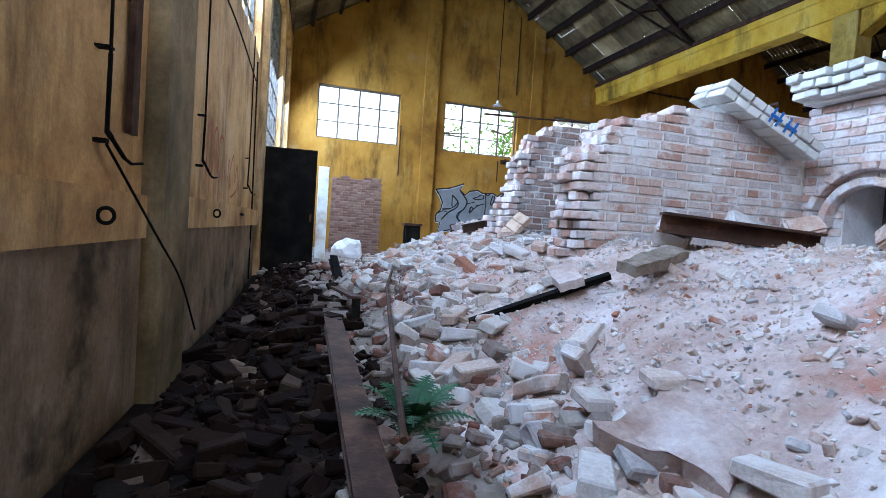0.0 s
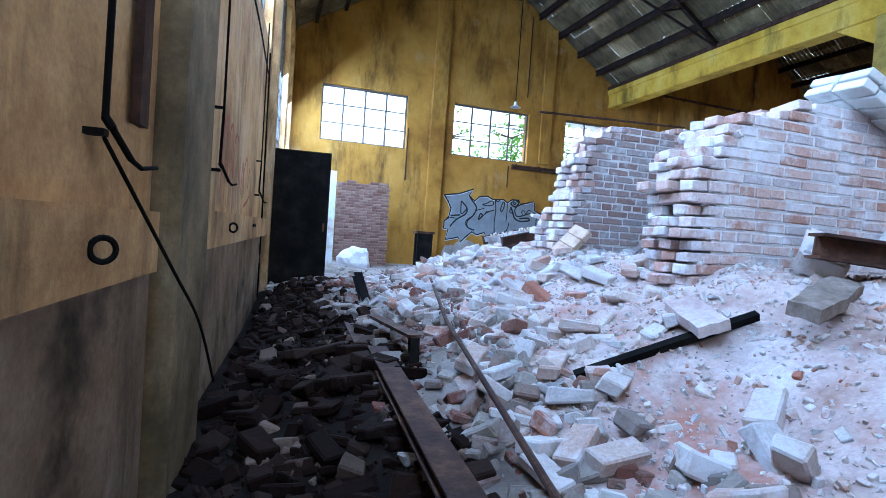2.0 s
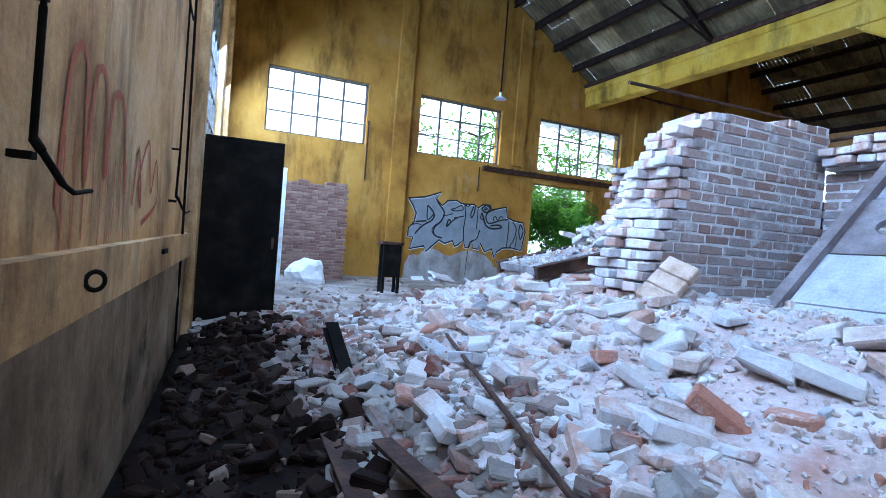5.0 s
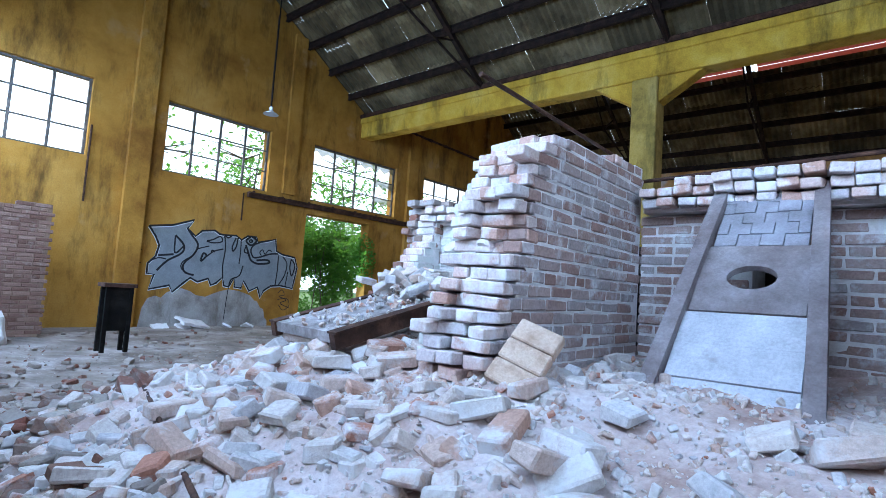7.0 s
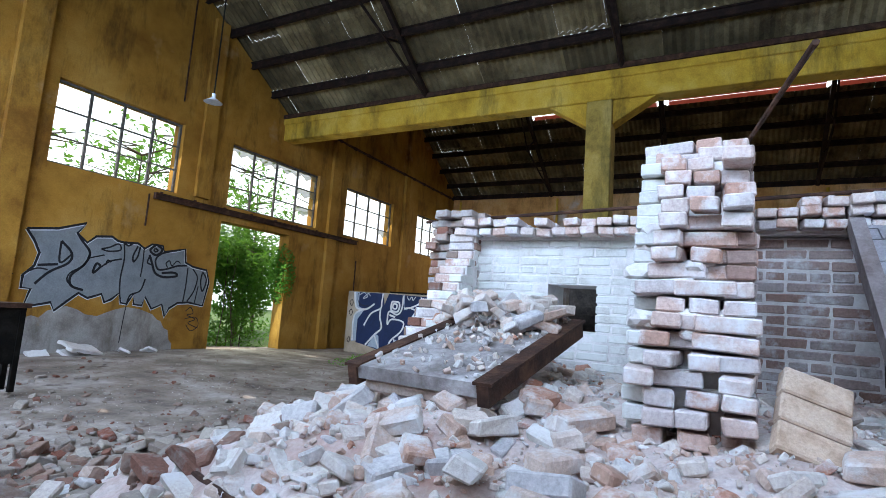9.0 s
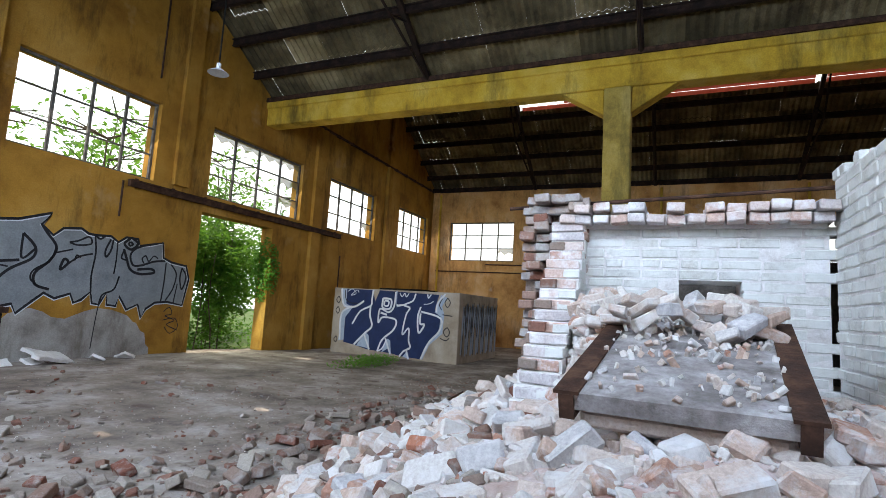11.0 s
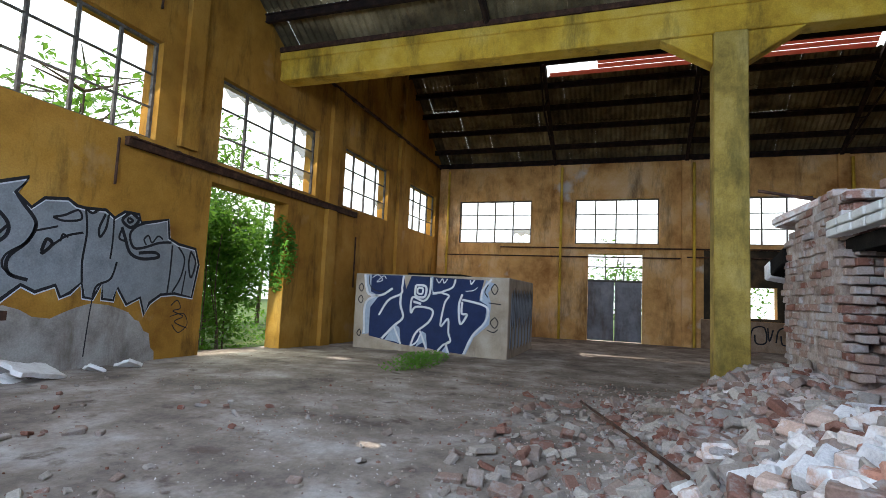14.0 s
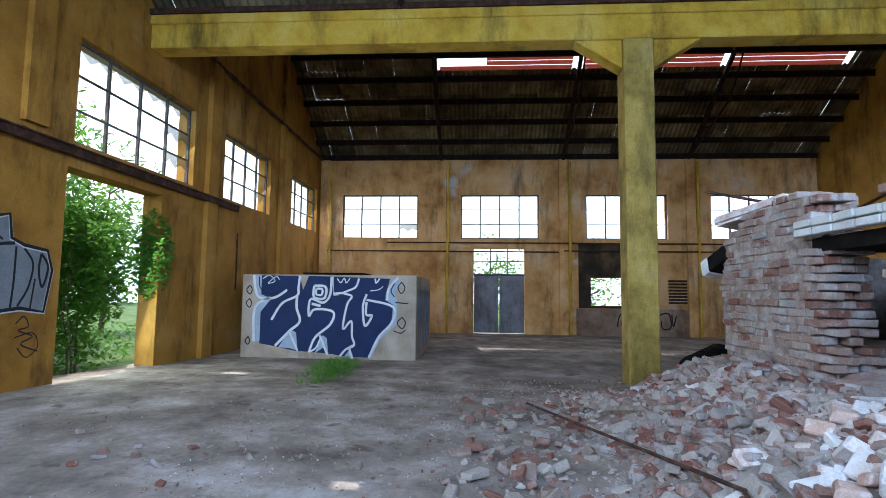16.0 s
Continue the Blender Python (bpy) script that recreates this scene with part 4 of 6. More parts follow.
# ---- the steel door and what stands near it ----
door = thing("door_1", "open black steel door leaf with riveted edges", "door", kind="structure", at=(0.41, 12.05, 0.2))
door.rotation_euler = (0, 0, math.atan2(-0.10, 0.96))
bm = bmesh.new()
box(bm, 0.02, 0.96, -0.012, 0.012, 0.02, 2.18)
part("door_panel", bm, BLACK, door)
for a in ((0, 0.98, -0.02, 0.02, 0, 0.04), (0, 0.98, -0.02, 0.02, 2.16, 2.2), (0, 0.04, -0.022, 0.022, 0.04, 2.16), (0.94, 0.98, -0.022, 0.022, 0.04, 2.16), (0.04, 0.94, -0.02, 0.018, 1.06, 1.10)):
    bm = bmesh.new()
    box(bm, *a)
    part("door_rail", bm, BLACK, door)
bm = bmesh.new()
box(bm, 0.90, 0.93, -0.05, -0.02, 0.92, 1.06)
part("door_handle", bm, RUST, door)

bm = bmesh.new()
box(bm, 1.67, 1.93, 15.95, 16.03, 0.1, 2.55)
bmesh.ops.bevel(bm, geom=bm.edges[:], offset=0.01, segments=1, affect="EDGES")
tagged(shape("pale_board", bm, mottled("peeling_white", (0.45, 0.33, 0.22), (0.66, 0.68, 0.64), (0.78, 0.82, 0.80), 2.5, patch=((0.42, 0.24, 0.14), 1.6, 0.60))), "tall white board with peeling paint standing on the floor", "board")

part_wall = brick_wall("partition_wall", "low brown brick partition with a stepped top", Matrix.Translation((2.23, 18.4, 0)), 1.5, 0.05, lambda u: 2.52 + (0.08 if 0.25 < u < 0.55 or u > 0.9 else 0), 0.25, BROWNBRICK, faces=(True, False), ends=(False, False), core_mat=mottled("brown_mortar", (0.14, 0.085, 0.06), (0.22, 0.14, 0.10), (0.28, 0.19, 0.14), 3, 1.0))
bm = bmesh.new()
bmesh.ops.create_icosphere(bm, subdivisions=3, radius=0.5)
for v in bm.verts:
    v.co = Vector((v.co.x * 0.95, v.co.y * 0.6, v.co.z * 0.85)) * (1 + 0.35 * noise.noise(v.co * 3))
ob = shape("plaster_lump", bm, MORTAR)
ob.location = (2.75, 17.6, 0.28)
tagged(ob, "big lump of broken whitish plaster on the floor", "plaster lump")

bench = thing("steel_stand", "rusty dark steel stand on the earth floor", "metal stand", at=(4.25, 16.2, 0.15))
for dx, dy in ((-0.17, -0.1), (0.17, -0.1), (-0.17, 0.15), (0.17, 0.15)):
    bm = bmesh.new()
    box(bm, dx - 0.03, dx + 0.03, dy - 0.03, dy + 0.03, 0, 1.05)
    part("leg", bm, BLACK, bench)
bm = bmesh.new()
box(bm, -0.24, 0.24, -0.16, 0.2, 1.05, 1.11)
part("top", bm, RUST, bench)
bm = bmesh.new()
box(bm, -0.145, 0.145, -0.115, -0.095, 0.35, 1.05)
part("panel", bm, BLACK, bench)

# ---- steel and slabs on the heap ----
def channel(name, p, q, w, h, t, mat, label, category="steel beam"):
    """A steel channel or I-beam from p to q."""
    p, q = Vector(p), Vector(q)
    L = (q - p).length
    turn = (q - p).to_track_quat("X", "Z").to_matrix().to_4x4()
    bm = bmesh.new()
    a, b, c = w / 2, h / 2, t / 2
    prism(bm, [(-a, -b), (a, -b), (a, -b + t), (c, -b + t), (c, b - t), (a, b - t), (a, b), (-a, b), (-a, b - t), (-c, b - t), (-c, -b + t), (-a, -b + t)], L, pose(0, 0, 0, 0, 0, -90))
    ob = shape(name, bm, mat)
    ob.matrix_world = Matrix.Translation(p) @ turn
    return tagged(ob, label, category)


channel("steel_beam", (3.36, 5.33, 1.29), (4.25, 4.86, 1.20), 0.17, 0.14, 0.016, RUST, "short rusty steel beam half buried in the heap")
channel("steel_stub", (4.05, 4.78, 0.80), (4.02, 4.84, 1.14), 0.16, 0.16, 0.018, RUST, "rusty upright stub of a steel beam")
channel("steel_rail", (1.10, 3.2, 0.32), (1.26, 6.75, 0.38), 0.13, 0.07, 0.012, RUST, "long flat rusty steel rail lying along the heap")
channel("steel_post", (1.60, 8.75, 0.2), (1.50, 9.3, 0.68), 0.10, 0.08, 0.012, BLACK, "short black steel post stuck in the rubble")
channel("steel_post", (1.42, 6.35, 0.2), (1.42, 6.4, 0.55), 0.06, 0.06, 0.012, BLACK, "short black steel post stuck in the rubble")
channel("steel_strip", (1.42, 6.36, 0.56), (1.36, 7.5, 0.50), 0.09, 0.02, 0.006, RUST, "flat rusty strip resting on a short post", "steel strip")
channel("steel_rail", (1.19, 6.85, 0.36), (1.36, 10.2, 0.30), 0.11, 0.06, 0.012, RUST, "dark rusty rail half sunk in brick rubble")
bm = bmesh.new()
rod(bm, (2.62, 10.4, 0.80), (1.70, 6.6, 0.62), 0.014)
rod(bm, (1.70, 6.6, 0.62), (1.24, 3.9, 0.44), 0.014)
tagged(shape("iron_pipe", bm, RUST), "long thin rusty iron pipe lying on the heap", "pipe")

def slab(name, m, lx, ly, lz, mat, label, ragged=0.05):
    bm = bmesh.new()
    bmesh.ops.create_grid(bm, x_segments=16, y_segments=12, size=0.5)
    for v in bm.verts:
        v.co.x *= lx
        v.co.y *= ly
        edge = max(abs(v.co.x) / lx, abs(v.co.y) / ly) * 2
        if edge > 0.95:
            v.co.x += ragged * noise.noise(Vector((v.co.x * 6, v.co.y * 6, lx)))
            v.co.y += ragged * noise.noise(Vector((v.co.y * 6, v.co.x * 6, ly)))
        v.co.z += lz * (0.35 * noise.noise(Vector((v.co.x * 5, v.co.y * 5, 1))) + 0.15 * noise.noise(Vector((v.co.x * 19, v.co.y * 19, 3))))
    g = bmesh.ops.extrude_face_region(bm, geom=bm.faces[:])
    for e in g["geom"]:
        if isinstance(e, bmesh.types.BMVert):
            e.co.z -= lz
    ob = shape(name, bm, mat)
    ob.matrix_world = m
    return tagged(ob, label, "slab")


slab("plaster_slab", pose(2.30, 3.75, 0.50, 9, -17, 15), 0.5, 0.5, 0.10, DUST, "thick broken plaster slab with a cracked edge", 0.12)
slab("plaster_slab", pose(3.1, 5.05, 1.06, 10, -12, 20), 0.6, 0.16, 0.07, WOOD, "narrow brown slab on the heap", 0.02)
for k, (x, y, z, a, b, c) in enumerate(((3.6, 5.45, 1.28, 20, -30, 30), (4.1, 5.3, 1.3, 35, 20, -20), (4.5, 5.2, 1.32, -20, 25, 50), (4.9, 4.75, 1.35, 15, 30, 70), (5.0, 4.4, 1.28, 25, -25, 10))):
    bm = bmesh.new()
    box(bm, -0.15, 0.15, -0.12, 0.12, -0.075, 0.075)
    for v in bm.verts:
        v.co *= 1 + 0.2 * noise.noise(v.co * 9 + Vector((k, 0, 0)))
    bmesh.ops.bevel(bm, geom=bm.edges[:], offset=0.02, segments=2, affect="EDGES")
    ob = shape("masonry_block", bm, RUBBLEBRICK)
    ob.matrix_world = pose(x, y, z - 0.04, a, b, c)
    tagged(ob, "whitened block of fallen masonry below the kiln wall", "masonry block", "masonry blocks")

# three bricks still joined, leaning on the pier
three = thing("joined_bricks", "three tan fire bricks still joined, leaning on the heap", "bricks")
three.matrix_world = pose(3.45, 7.93, 1.22, 28, -48, -12)
TAN = mottled("tan_firebrick", (0.36, 0.24, 0.16), (0.52, 0.38, 0.28), (0.60, 0.47, 0.37), 9, 0.95, relief=0.6, grain=70, patch=((0.16, 0.10, 0.07), 28, 0.68))
for k in range(3):
    bm = bmesh.new()
    box(bm, -0.18 + 0.125 * k, -0.06 + 0.125 * k, -0.12, 0.12, -0.035, 0.035)
    bmesh.ops.bevel(bm, geom=bm.edges[:], offset=0.008, segments=1, affect="EDGES")
    part("brick", bm, TAN, three)

# leaning furnace plate with steel rims and a round hole
def plate_with_hole(bm, lx, ly, lz, hx, hy, rx, ry, sides=20):
    """A flat plate, centred, with an oval hole through it."""
    ring, rect = [], []
    corner = math.atan2(ly, lx)
    angles = sorted([math.tau * k / sides for k in range(sides)] + [corner, math.pi - corner, math.pi + corner, math.tau - corner])
    sides = len(angles)
    for a in angles:
        c, s = math.cos(a), math.sin(a)
        ring.append((hx + rx * c, hy + ry * s))
        f = min(lx / 2 / abs(c) if abs(c) > 1e-6 else 9, ly / 2 / abs(s) if abs(s) > 1e-6 else 9)
        rect.append((c * f, s * f))
    lev = []
    for z in (-lz / 2, lz / 2):
        lev.append([[bm.verts.new((x, y, z)) for x, y in loop] for loop in (ring, rect)])
    for k in range(sides):
        j = (k + 1) % sides
        (r0, q0), (r1, q1) = lev
        bm.faces.new((r0[k], r0[j], q0[j], q0[k]))
        bm.faces.new((r1[k], q1[k], q1[j], r1[j]))
        bm.faces.new((r0[k], r1[k], r1[j], r0[j]))
        bm.faces.new((q0[k], q0[j], q1[j], q1[k]))


def frame_from(o, ax, ay):
    """A pose whose x runs along ax and whose y lies towards ay."""
    x = Vector(ax).normalized()
    z = x.cross(Vector(ay)).normalized()
    y = z.cross(x)
    m = Matrix((x, y, z)).transposed().to_4x4()
    m.translation = o
    return m


# flat steel strip along the upper edge of a tilted plaster slab
strip_a, strip_b = Vector((2.09, 5.57, 0.53)), Vector((2.96, 5.30, 0.90))
along_strip, down_slab = (strip_b - strip_a).normalized(), Vector((-0.18, -0.88, -0.42))
ob = slab("plaster_slab", frame_from((strip_a + strip_b) / 2 + down_slab * 0.2 - Vector((0, 0, 0.05)), along_strip, -down_slab), 0.92, 0.42, 0.07, DUST, "broad pale plaster slab lying on the heap", 0.04)
bm = bmesh.new()
box(bm, -0.02, (strip_b - strip_a).length, -0.02, 0.02, -0.022, 0.022, frame_from(strip_a, along_strip, -down_slab))
tagged(shape("steel_strip", bm, BLACK), "thin black steel strip along a fallen slab", "steel strip")
slab("plaster_slab", frame_from((2.70, 5.46, 0.90), (0.85, -0.3, 0.3), (0.4, 0.85, 0.25)), 0.17, 0.40, 0.06, DUST, "narrow white plaster slab resting on a steel strip", 0.02)

SLATE = mottled("greyed_plate", (0.16, 0.145, 0.15), (0.25, 0.24, 0.26), (0.36, 0.35, 0.38), 4, 0.85, relief=0.5, grain=60, patch=((0.55, 0.54, 0.54), 3, 0.62))
PALESLATE = mottled("chalky_plate", (0.34, 0.33, 0.34), (0.46, 0.46, 0.48), (0.58, 0.58, 0.60), 3, 0.9, relief=0.5, grain=60, patch=((0.30, 0.27, 0.26), 4, 0.62))
BROWNPLATE = mottled("brown_plate", (0.13, 0.10, 0.095), (0.20, 0.165, 0.16), (0.29, 0.26, 0.26), 5, 0.75, relief=0.4, grain=60, patch=((0.45, 0.43, 0.43), 4, 0.66))
lean = thing("furnace_panel", "leaning grey furnace panel with steel rims and an oval hole", "furnace panel")
foot, head = Vector((3.80, 7.15, 1.00)), Vector((5.34, 7.20, 2.40))
lean.matrix_world = frame_from((foot + head) / 2, head - foot, (-0.0, 1, 0))
LEN = (head - foot).length
wide = lambda u: 0.345 - 0.065 * (u / LEN + 0.5)
for s in (-1, 1):
    bm = bmesh.new()
    a, b = Vector((-LEN / 2, s * 0.345, 0.03)), Vector((LEN / 2, s * 0.28, 0.03))
    turn = (b - a).to_track_quat("X", "Z").to_matrix().to_4x4()
    box(bm, 0, (b - a).length, -0.04, 0.04, -0.07, 0.04, Matrix.Translation(a) @ turn)
    part("steel_rim", bm, BROWNPLATE, lean, "rusty brown steel rim")
for u0, u1, mat, hole in ((-LEN / 2 + 0.02, -0.30, PALESLATE, False), (-0.29, 0.30, BROWNPLATE, True), (0.31, LEN / 2 - 0.01, SLATE, False)):
    bm = bmesh.new()
    if hole:
        plate_with_hole(bm, u1 - u0, 2 * wide((u0 + u1) / 2) - 0.08, 0.04, 0, 0, 0.105, 0.125)
        for v in bm.verts:
            v.co.x += (u0 + u1) / 2
        part("hole_plate", bm, mat, lean, "brown plate with an oval hole")
    else:
        low = u0 < 0
        rows, cols = (3, 1) if low else (6, 4)
        w0 = wide((u0 + u1) / 2) - 0.045
        for r in range(rows):
            x0, x1 = u0 + (u1 - u0) * r / rows, u0 + (u1 - u0) * (r + 1) / rows
            edges = [-w0] + [-w0 + 2 * w0 * (c + (0.5 if r % 2 else 0)) / cols for c in range(0 if r % 2 else 1, cols)] + [w0] if cols > 1 else [-w0, w0]
            for c, (y0, y1) in enumerate(zip(edges, edges[1:])):
                box(bm, x0 + 0.002, x1 - 0.002, y0 + 0.002, y1 - 0.002, -0.03, 0.012 + 0.003 * ((r * 3 + c * 2) % 4))
        part("tile_field", bm, mat, lean, "field of grey fireclay tiles")

# fallen oven plate in the limewashed chamber
plate = thing("oven_plate", "fallen cast oven plate strewn with rubble", "oven plate")
plate.matrix_world = frame_from((3.90, 9.52, 1.34), (1.05, -0.10, 0.27), (0.3, 1, 0.05))
bm = bmesh.new()
plate_with_hole(bm, 1.25, 0.74, 0.07, 0.12, 0.02, 0.07, 0.11)
part("plate", bm, mottled("dusty_casting", (0.12, 0.10, 0.09), (0.27, 0.24, 0.23), (0.48, 0.45, 0.44), 5, 1.0, relief=0.9, grain=30), plate)
for s in (-1, 1):
    bm = bmesh.new()
    box(bm, -0.64, 0.64, s * 0.40 - 0.03, s * 0.40 + 0.03, -0.07, 0.03)
    box(bm, -0.64, 0.64, s * 0.40 - 0.05, s * 0.40 + 0.05, 0.031, 0.045)
    part("steel_rim", bm, RUST, plate, "rusty steel edge channel")
bm = bmesh.new()
box(bm, -0.60, 0.0, -0.36, 0.36, -0.12, -0.037)
bmesh.ops.bevel(bm, geom=bm.edges[:], offset=0.02, segments=1, affect="EDGES")
part("lining", bm, RUBBLEBRICK, plate, "crumbling brick lining")
for k in range(40):
    ob = new("loose_brick", rng.choice(LOOSE["dusty_brick"]))
    u, v = rng.uniform(0.15, 0.75), rng.uniform(-0.36, 0.42)
    p = plate.matrix_world @ Vector((u, v, 0.08 + 0.05 * (k % 3)))
    ob.matrix_world = Matrix.Translation(p) @ pose(0, 0, 0, rng.gauss(0, 20), rng.gauss(0, 20), rng.uniform(0, 360)) @ Matrix.Diagonal((0.7, 0.75, 0.8, 1))
    tagged(ob, "dusty brick piece fallen on the oven plate", "brick", "bricks on the plate")

vs, fs, base = [], [], 0
r9 = random.Random(19)
for k in range(420):
    v, f = r9.choice(CHUNKS)
    u, w = r9.uniform(-0.6, 0.62), r9.uniform(-0.36, 0.36)
    if r9.random() > 0.35 + 0.6 * smooth(-0.3, 0.5, u):
        continue
    e = Euler((r9.uniform(0, 6), r9.uniform(0, 6), r9.uniform(0, 6))).to_matrix()
    q = v @ np.array(e).T * r9.uniform(0.06, 0.30)
    vs += [plate.matrix_world @ (Vector(c) + Vector((u, w, 0.045))) for c in q.tolist()]
    fs += [[i + base for i in face] for face in f]
    base += len(v)
me = bpy.data.meshes.new("brick_chips")
me.from_pydata([tuple(v) for v in vs], [], fs)
me.materials.append(RUBBLEBRICK)
tagged(new("brick_chips", me), "brick chips and lime crumbs on the oven plate", "rubble", kind="stuff")

# rods over the kiln
bm = bmesh.new()
rod(bm, (3.0, 7.96, 2.50), (5.0, 8.2, 2.64), 0.012)
tagged(shape("iron_bar", bm, RUST), "long rusty iron bar jutting from the kiln top", "iron bar")
bm = bmesh.new()
rod(bm, (5.45, 6.3, 2.60), (5.55, 10.9, 2.42), 0.016)
tagged(shape("iron_bar", bm, RUST), "thin iron bar lying along the kiln top", "iron bar")
bm = bmesh.new()
rod(bm, (7.2, 10.95, 0.66), (8.95, 12.05, 0.24), 0.05, 6)
tagged(shape("timber", bm, WOOD), "grey weathered timber lying on brick rubble", "timber")
bm = bmesh.new()
rod(bm, (9.9, 12.9, 0.1), (6.0, 11.95, 0.4), 0.016)
tagged(shape("iron_bar", bm, RUST), "thin rusty iron bar on the floor", "iron bar")

# drums by the column
for k, (x, y, rx) in enumerate(((11.6, 9.75, 80), (11.3, 9.2, 75))):
    bm = bmesh.new()
    rod(bm, (0, 0, -0.4), (0, 0, 0.4), 0.34, 20)
    for z in (-0.39, -0.13, 0.13, 0.37):
        rod(bm, (0, 0, z), (0, 0, z + 0.03), 0.355, 20)
    ob = shape("oil_drum", bm, STEELGREY if k else BLACK)
    ob.matrix_world = pose(x, y, 0.36, rx, 0, 40 + 50 * k)
    tagged(ob, "battered steel drum lying on its side by the column", "drum", "drums")

# ---- concrete block with graffiti ----
block = thing("concrete_block", "low concrete room painted with blue and white graffiti", "concrete block", at=(14.85, 15.0, 0))
bm = bmesh.new()
box(bm, 0, 3.5, 0, 4.2, -0.1, 1.98)
bmesh.ops.bevel(bm, geom=[e for e in bm.edges], offset=0.015, segments=1, affect="EDGES")
part("body", bm, mottled("concrete", (0.22, 0.17, 0.12), (0.34, 0.28, 0.22), (0.44, 0.39, 0.33), 1.2, 0.95, streak=(0.16, 0.12, 0.09)), block)
bm = bmesh.new()
box(bm, 0.5, 1.6, 1.4, 2.9, 1.984, 2.05)
part("roof_slab", bm, BLACK, block)


def paint(name, colour, rough=0.8):
    r, g, b = colour
    return mottled(name, (r * 0.8, g * 0.8, b * 0.8), colour, (min(1, r * 1.15), min(1, g * 1.15), min(1, b * 1.15)), 3, rough, relief=0.1)


NAVY, WHITEP, SILVER, INK = paint("navy_paint", (0.010, 0.022, 0.075)), paint("white_paint", (0.55, 0.57, 0.61)), paint("silver_paint", (0.22, 0.235, 0.25)), paint("black_paint", (0.015, 0.015, 0.018))
PALEBLUE = paint("pale_blue_paint", (0.30, 0.36, 0.46))
REDP = paint("red_spray", (0.42, 0.11, 0.05))
GREYP = mottled("grey_plaster_patch", (0.15, 0.13, 0.115), (0.31, 0.28, 0.255), (0.42, 0.40, 0.375), 1.7, 0.95, relief=0.6, streak=(0.10, 0.07, 0.05), patch=((0.30, 0.18, 0.07), 1.2, 0.63))


def curve_points(pts, n=6):
    """A smooth line through the points."""
    out = []
    p = [pts[0], *pts, pts[-1]]
    for k in range(1, len(p) - 2):
        for j in range(n):
            t = j / n
            out.append(tuple(0.5 * (2 * b + (c - a) * t + (2 * a - 5 * b + 4 * c - d) * t * t + (3 * b - a - 3 * c + d) * t ** 3) for a, b, c, d in zip(p[k - 1], p[k], p[k + 1], p[k + 2])))
    out.append(tuple(p[-2]))
    return out


def stroke(bm, pts, width, z, curved=True):
    """A flat ribbon of paint in the local xy plane."""
    q = [Vector(v) for v in (curve_points(pts) if curved else pts)]
    left, right = [], []
    for k, p in enumerate(q):
        d = (q[min(k + 1, len(q) - 1)] - q[max(k - 1, 0)])
        d = d.normalized() if d.length > 1e-6 else Vector((1, 0))
        nrm = Vector((-d.y, d.x)) * width / 2
        left.append(bm.verts.new((p.x + nrm.x, p.y + nrm.y, z)))
        right.append(bm.verts.new((p.x - nrm.x, p.y - nrm.y, z)))
    for k in range(len(q) - 1):
        bm.faces.new((left[k], right[k], right[k + 1], left[k + 1]))


def fill(bm, pts, z):
    f = bm.faces.new([bm.verts.new((x, y, z)) for x, y in pts])
    bmesh.ops.triangulate(bm, faces=[f])


def mural(name, label, m, layers):
    g = thing(name, label, "graffiti")
    g.matrix_world = m
    for pname, mat, build in layers:
        bm = bmesh.new()
        build(bm)
        if pname in ("fill", "plaster_patch", "halo"):
            part(pname, bm, mat, g)
            continue
        # each painted line is a part of its own
        todo = set(bm.faces)
        while todo:
            stack, isle = [todo.pop()], []
            while stack:
                f = stack.pop()
                isle.append(f)
                for e in f.edges:
                    for o in e.link_faces:
                        if o in todo:
                            todo.remove(o)
                            stack.append(o)
            one, seen = bmesh.new(), {}
            for f in isle:
                for v in f.verts:
                    if v not in seen:
                        seen[v] = one.verts.new(v.co)
                one.faces.new([seen[v] for v in f.verts])
            part(pname, one, mat, g)
        bm.free()
    return g


# on the block: local x runs south along the front, y up, z out of the wall
Z = lambda pts: [((x - 532) / 306 * 4.2, (642 - y) / 150 * 1.98) for x, y in pts]


def zeig_fill(bm):
    fill(bm, Z([(565, 494), (634, 494), (640, 520), (650, 494), (792, 498), (784, 530), (800, 545), (796, 578), (772, 606), (758, 638), (712, 636), (690, 632), (628, 628), (600, 622), (566, 616), (566, 560), (580, 538), (566, 530)]), 0.006)


def zeig_wash(bm):
    for pts in ([(551, 494), (566, 494), (566, 528), (584, 536), (566, 560), (566, 612), (552, 614), (556, 556), (568, 536), (556, 524)],
                [(796, 498), (812, 504), (800, 522), (806, 540), (804, 580), (776, 606), (762, 638), (756, 638), (774, 602), (796, 576), (798, 544), (784, 536)],
                [(600, 622), (620, 590), (630, 596), (634, 628), (622, 624)], [(664, 632), (676, 600), (684, 604), (688, 634), (678, 622)], [(716, 636), (726, 622), (732, 640)],
                [(690, 494), (694, 494), (694, 522), (704, 528), (694, 530)]):
        fill(bm, Z(pts), 0.009)


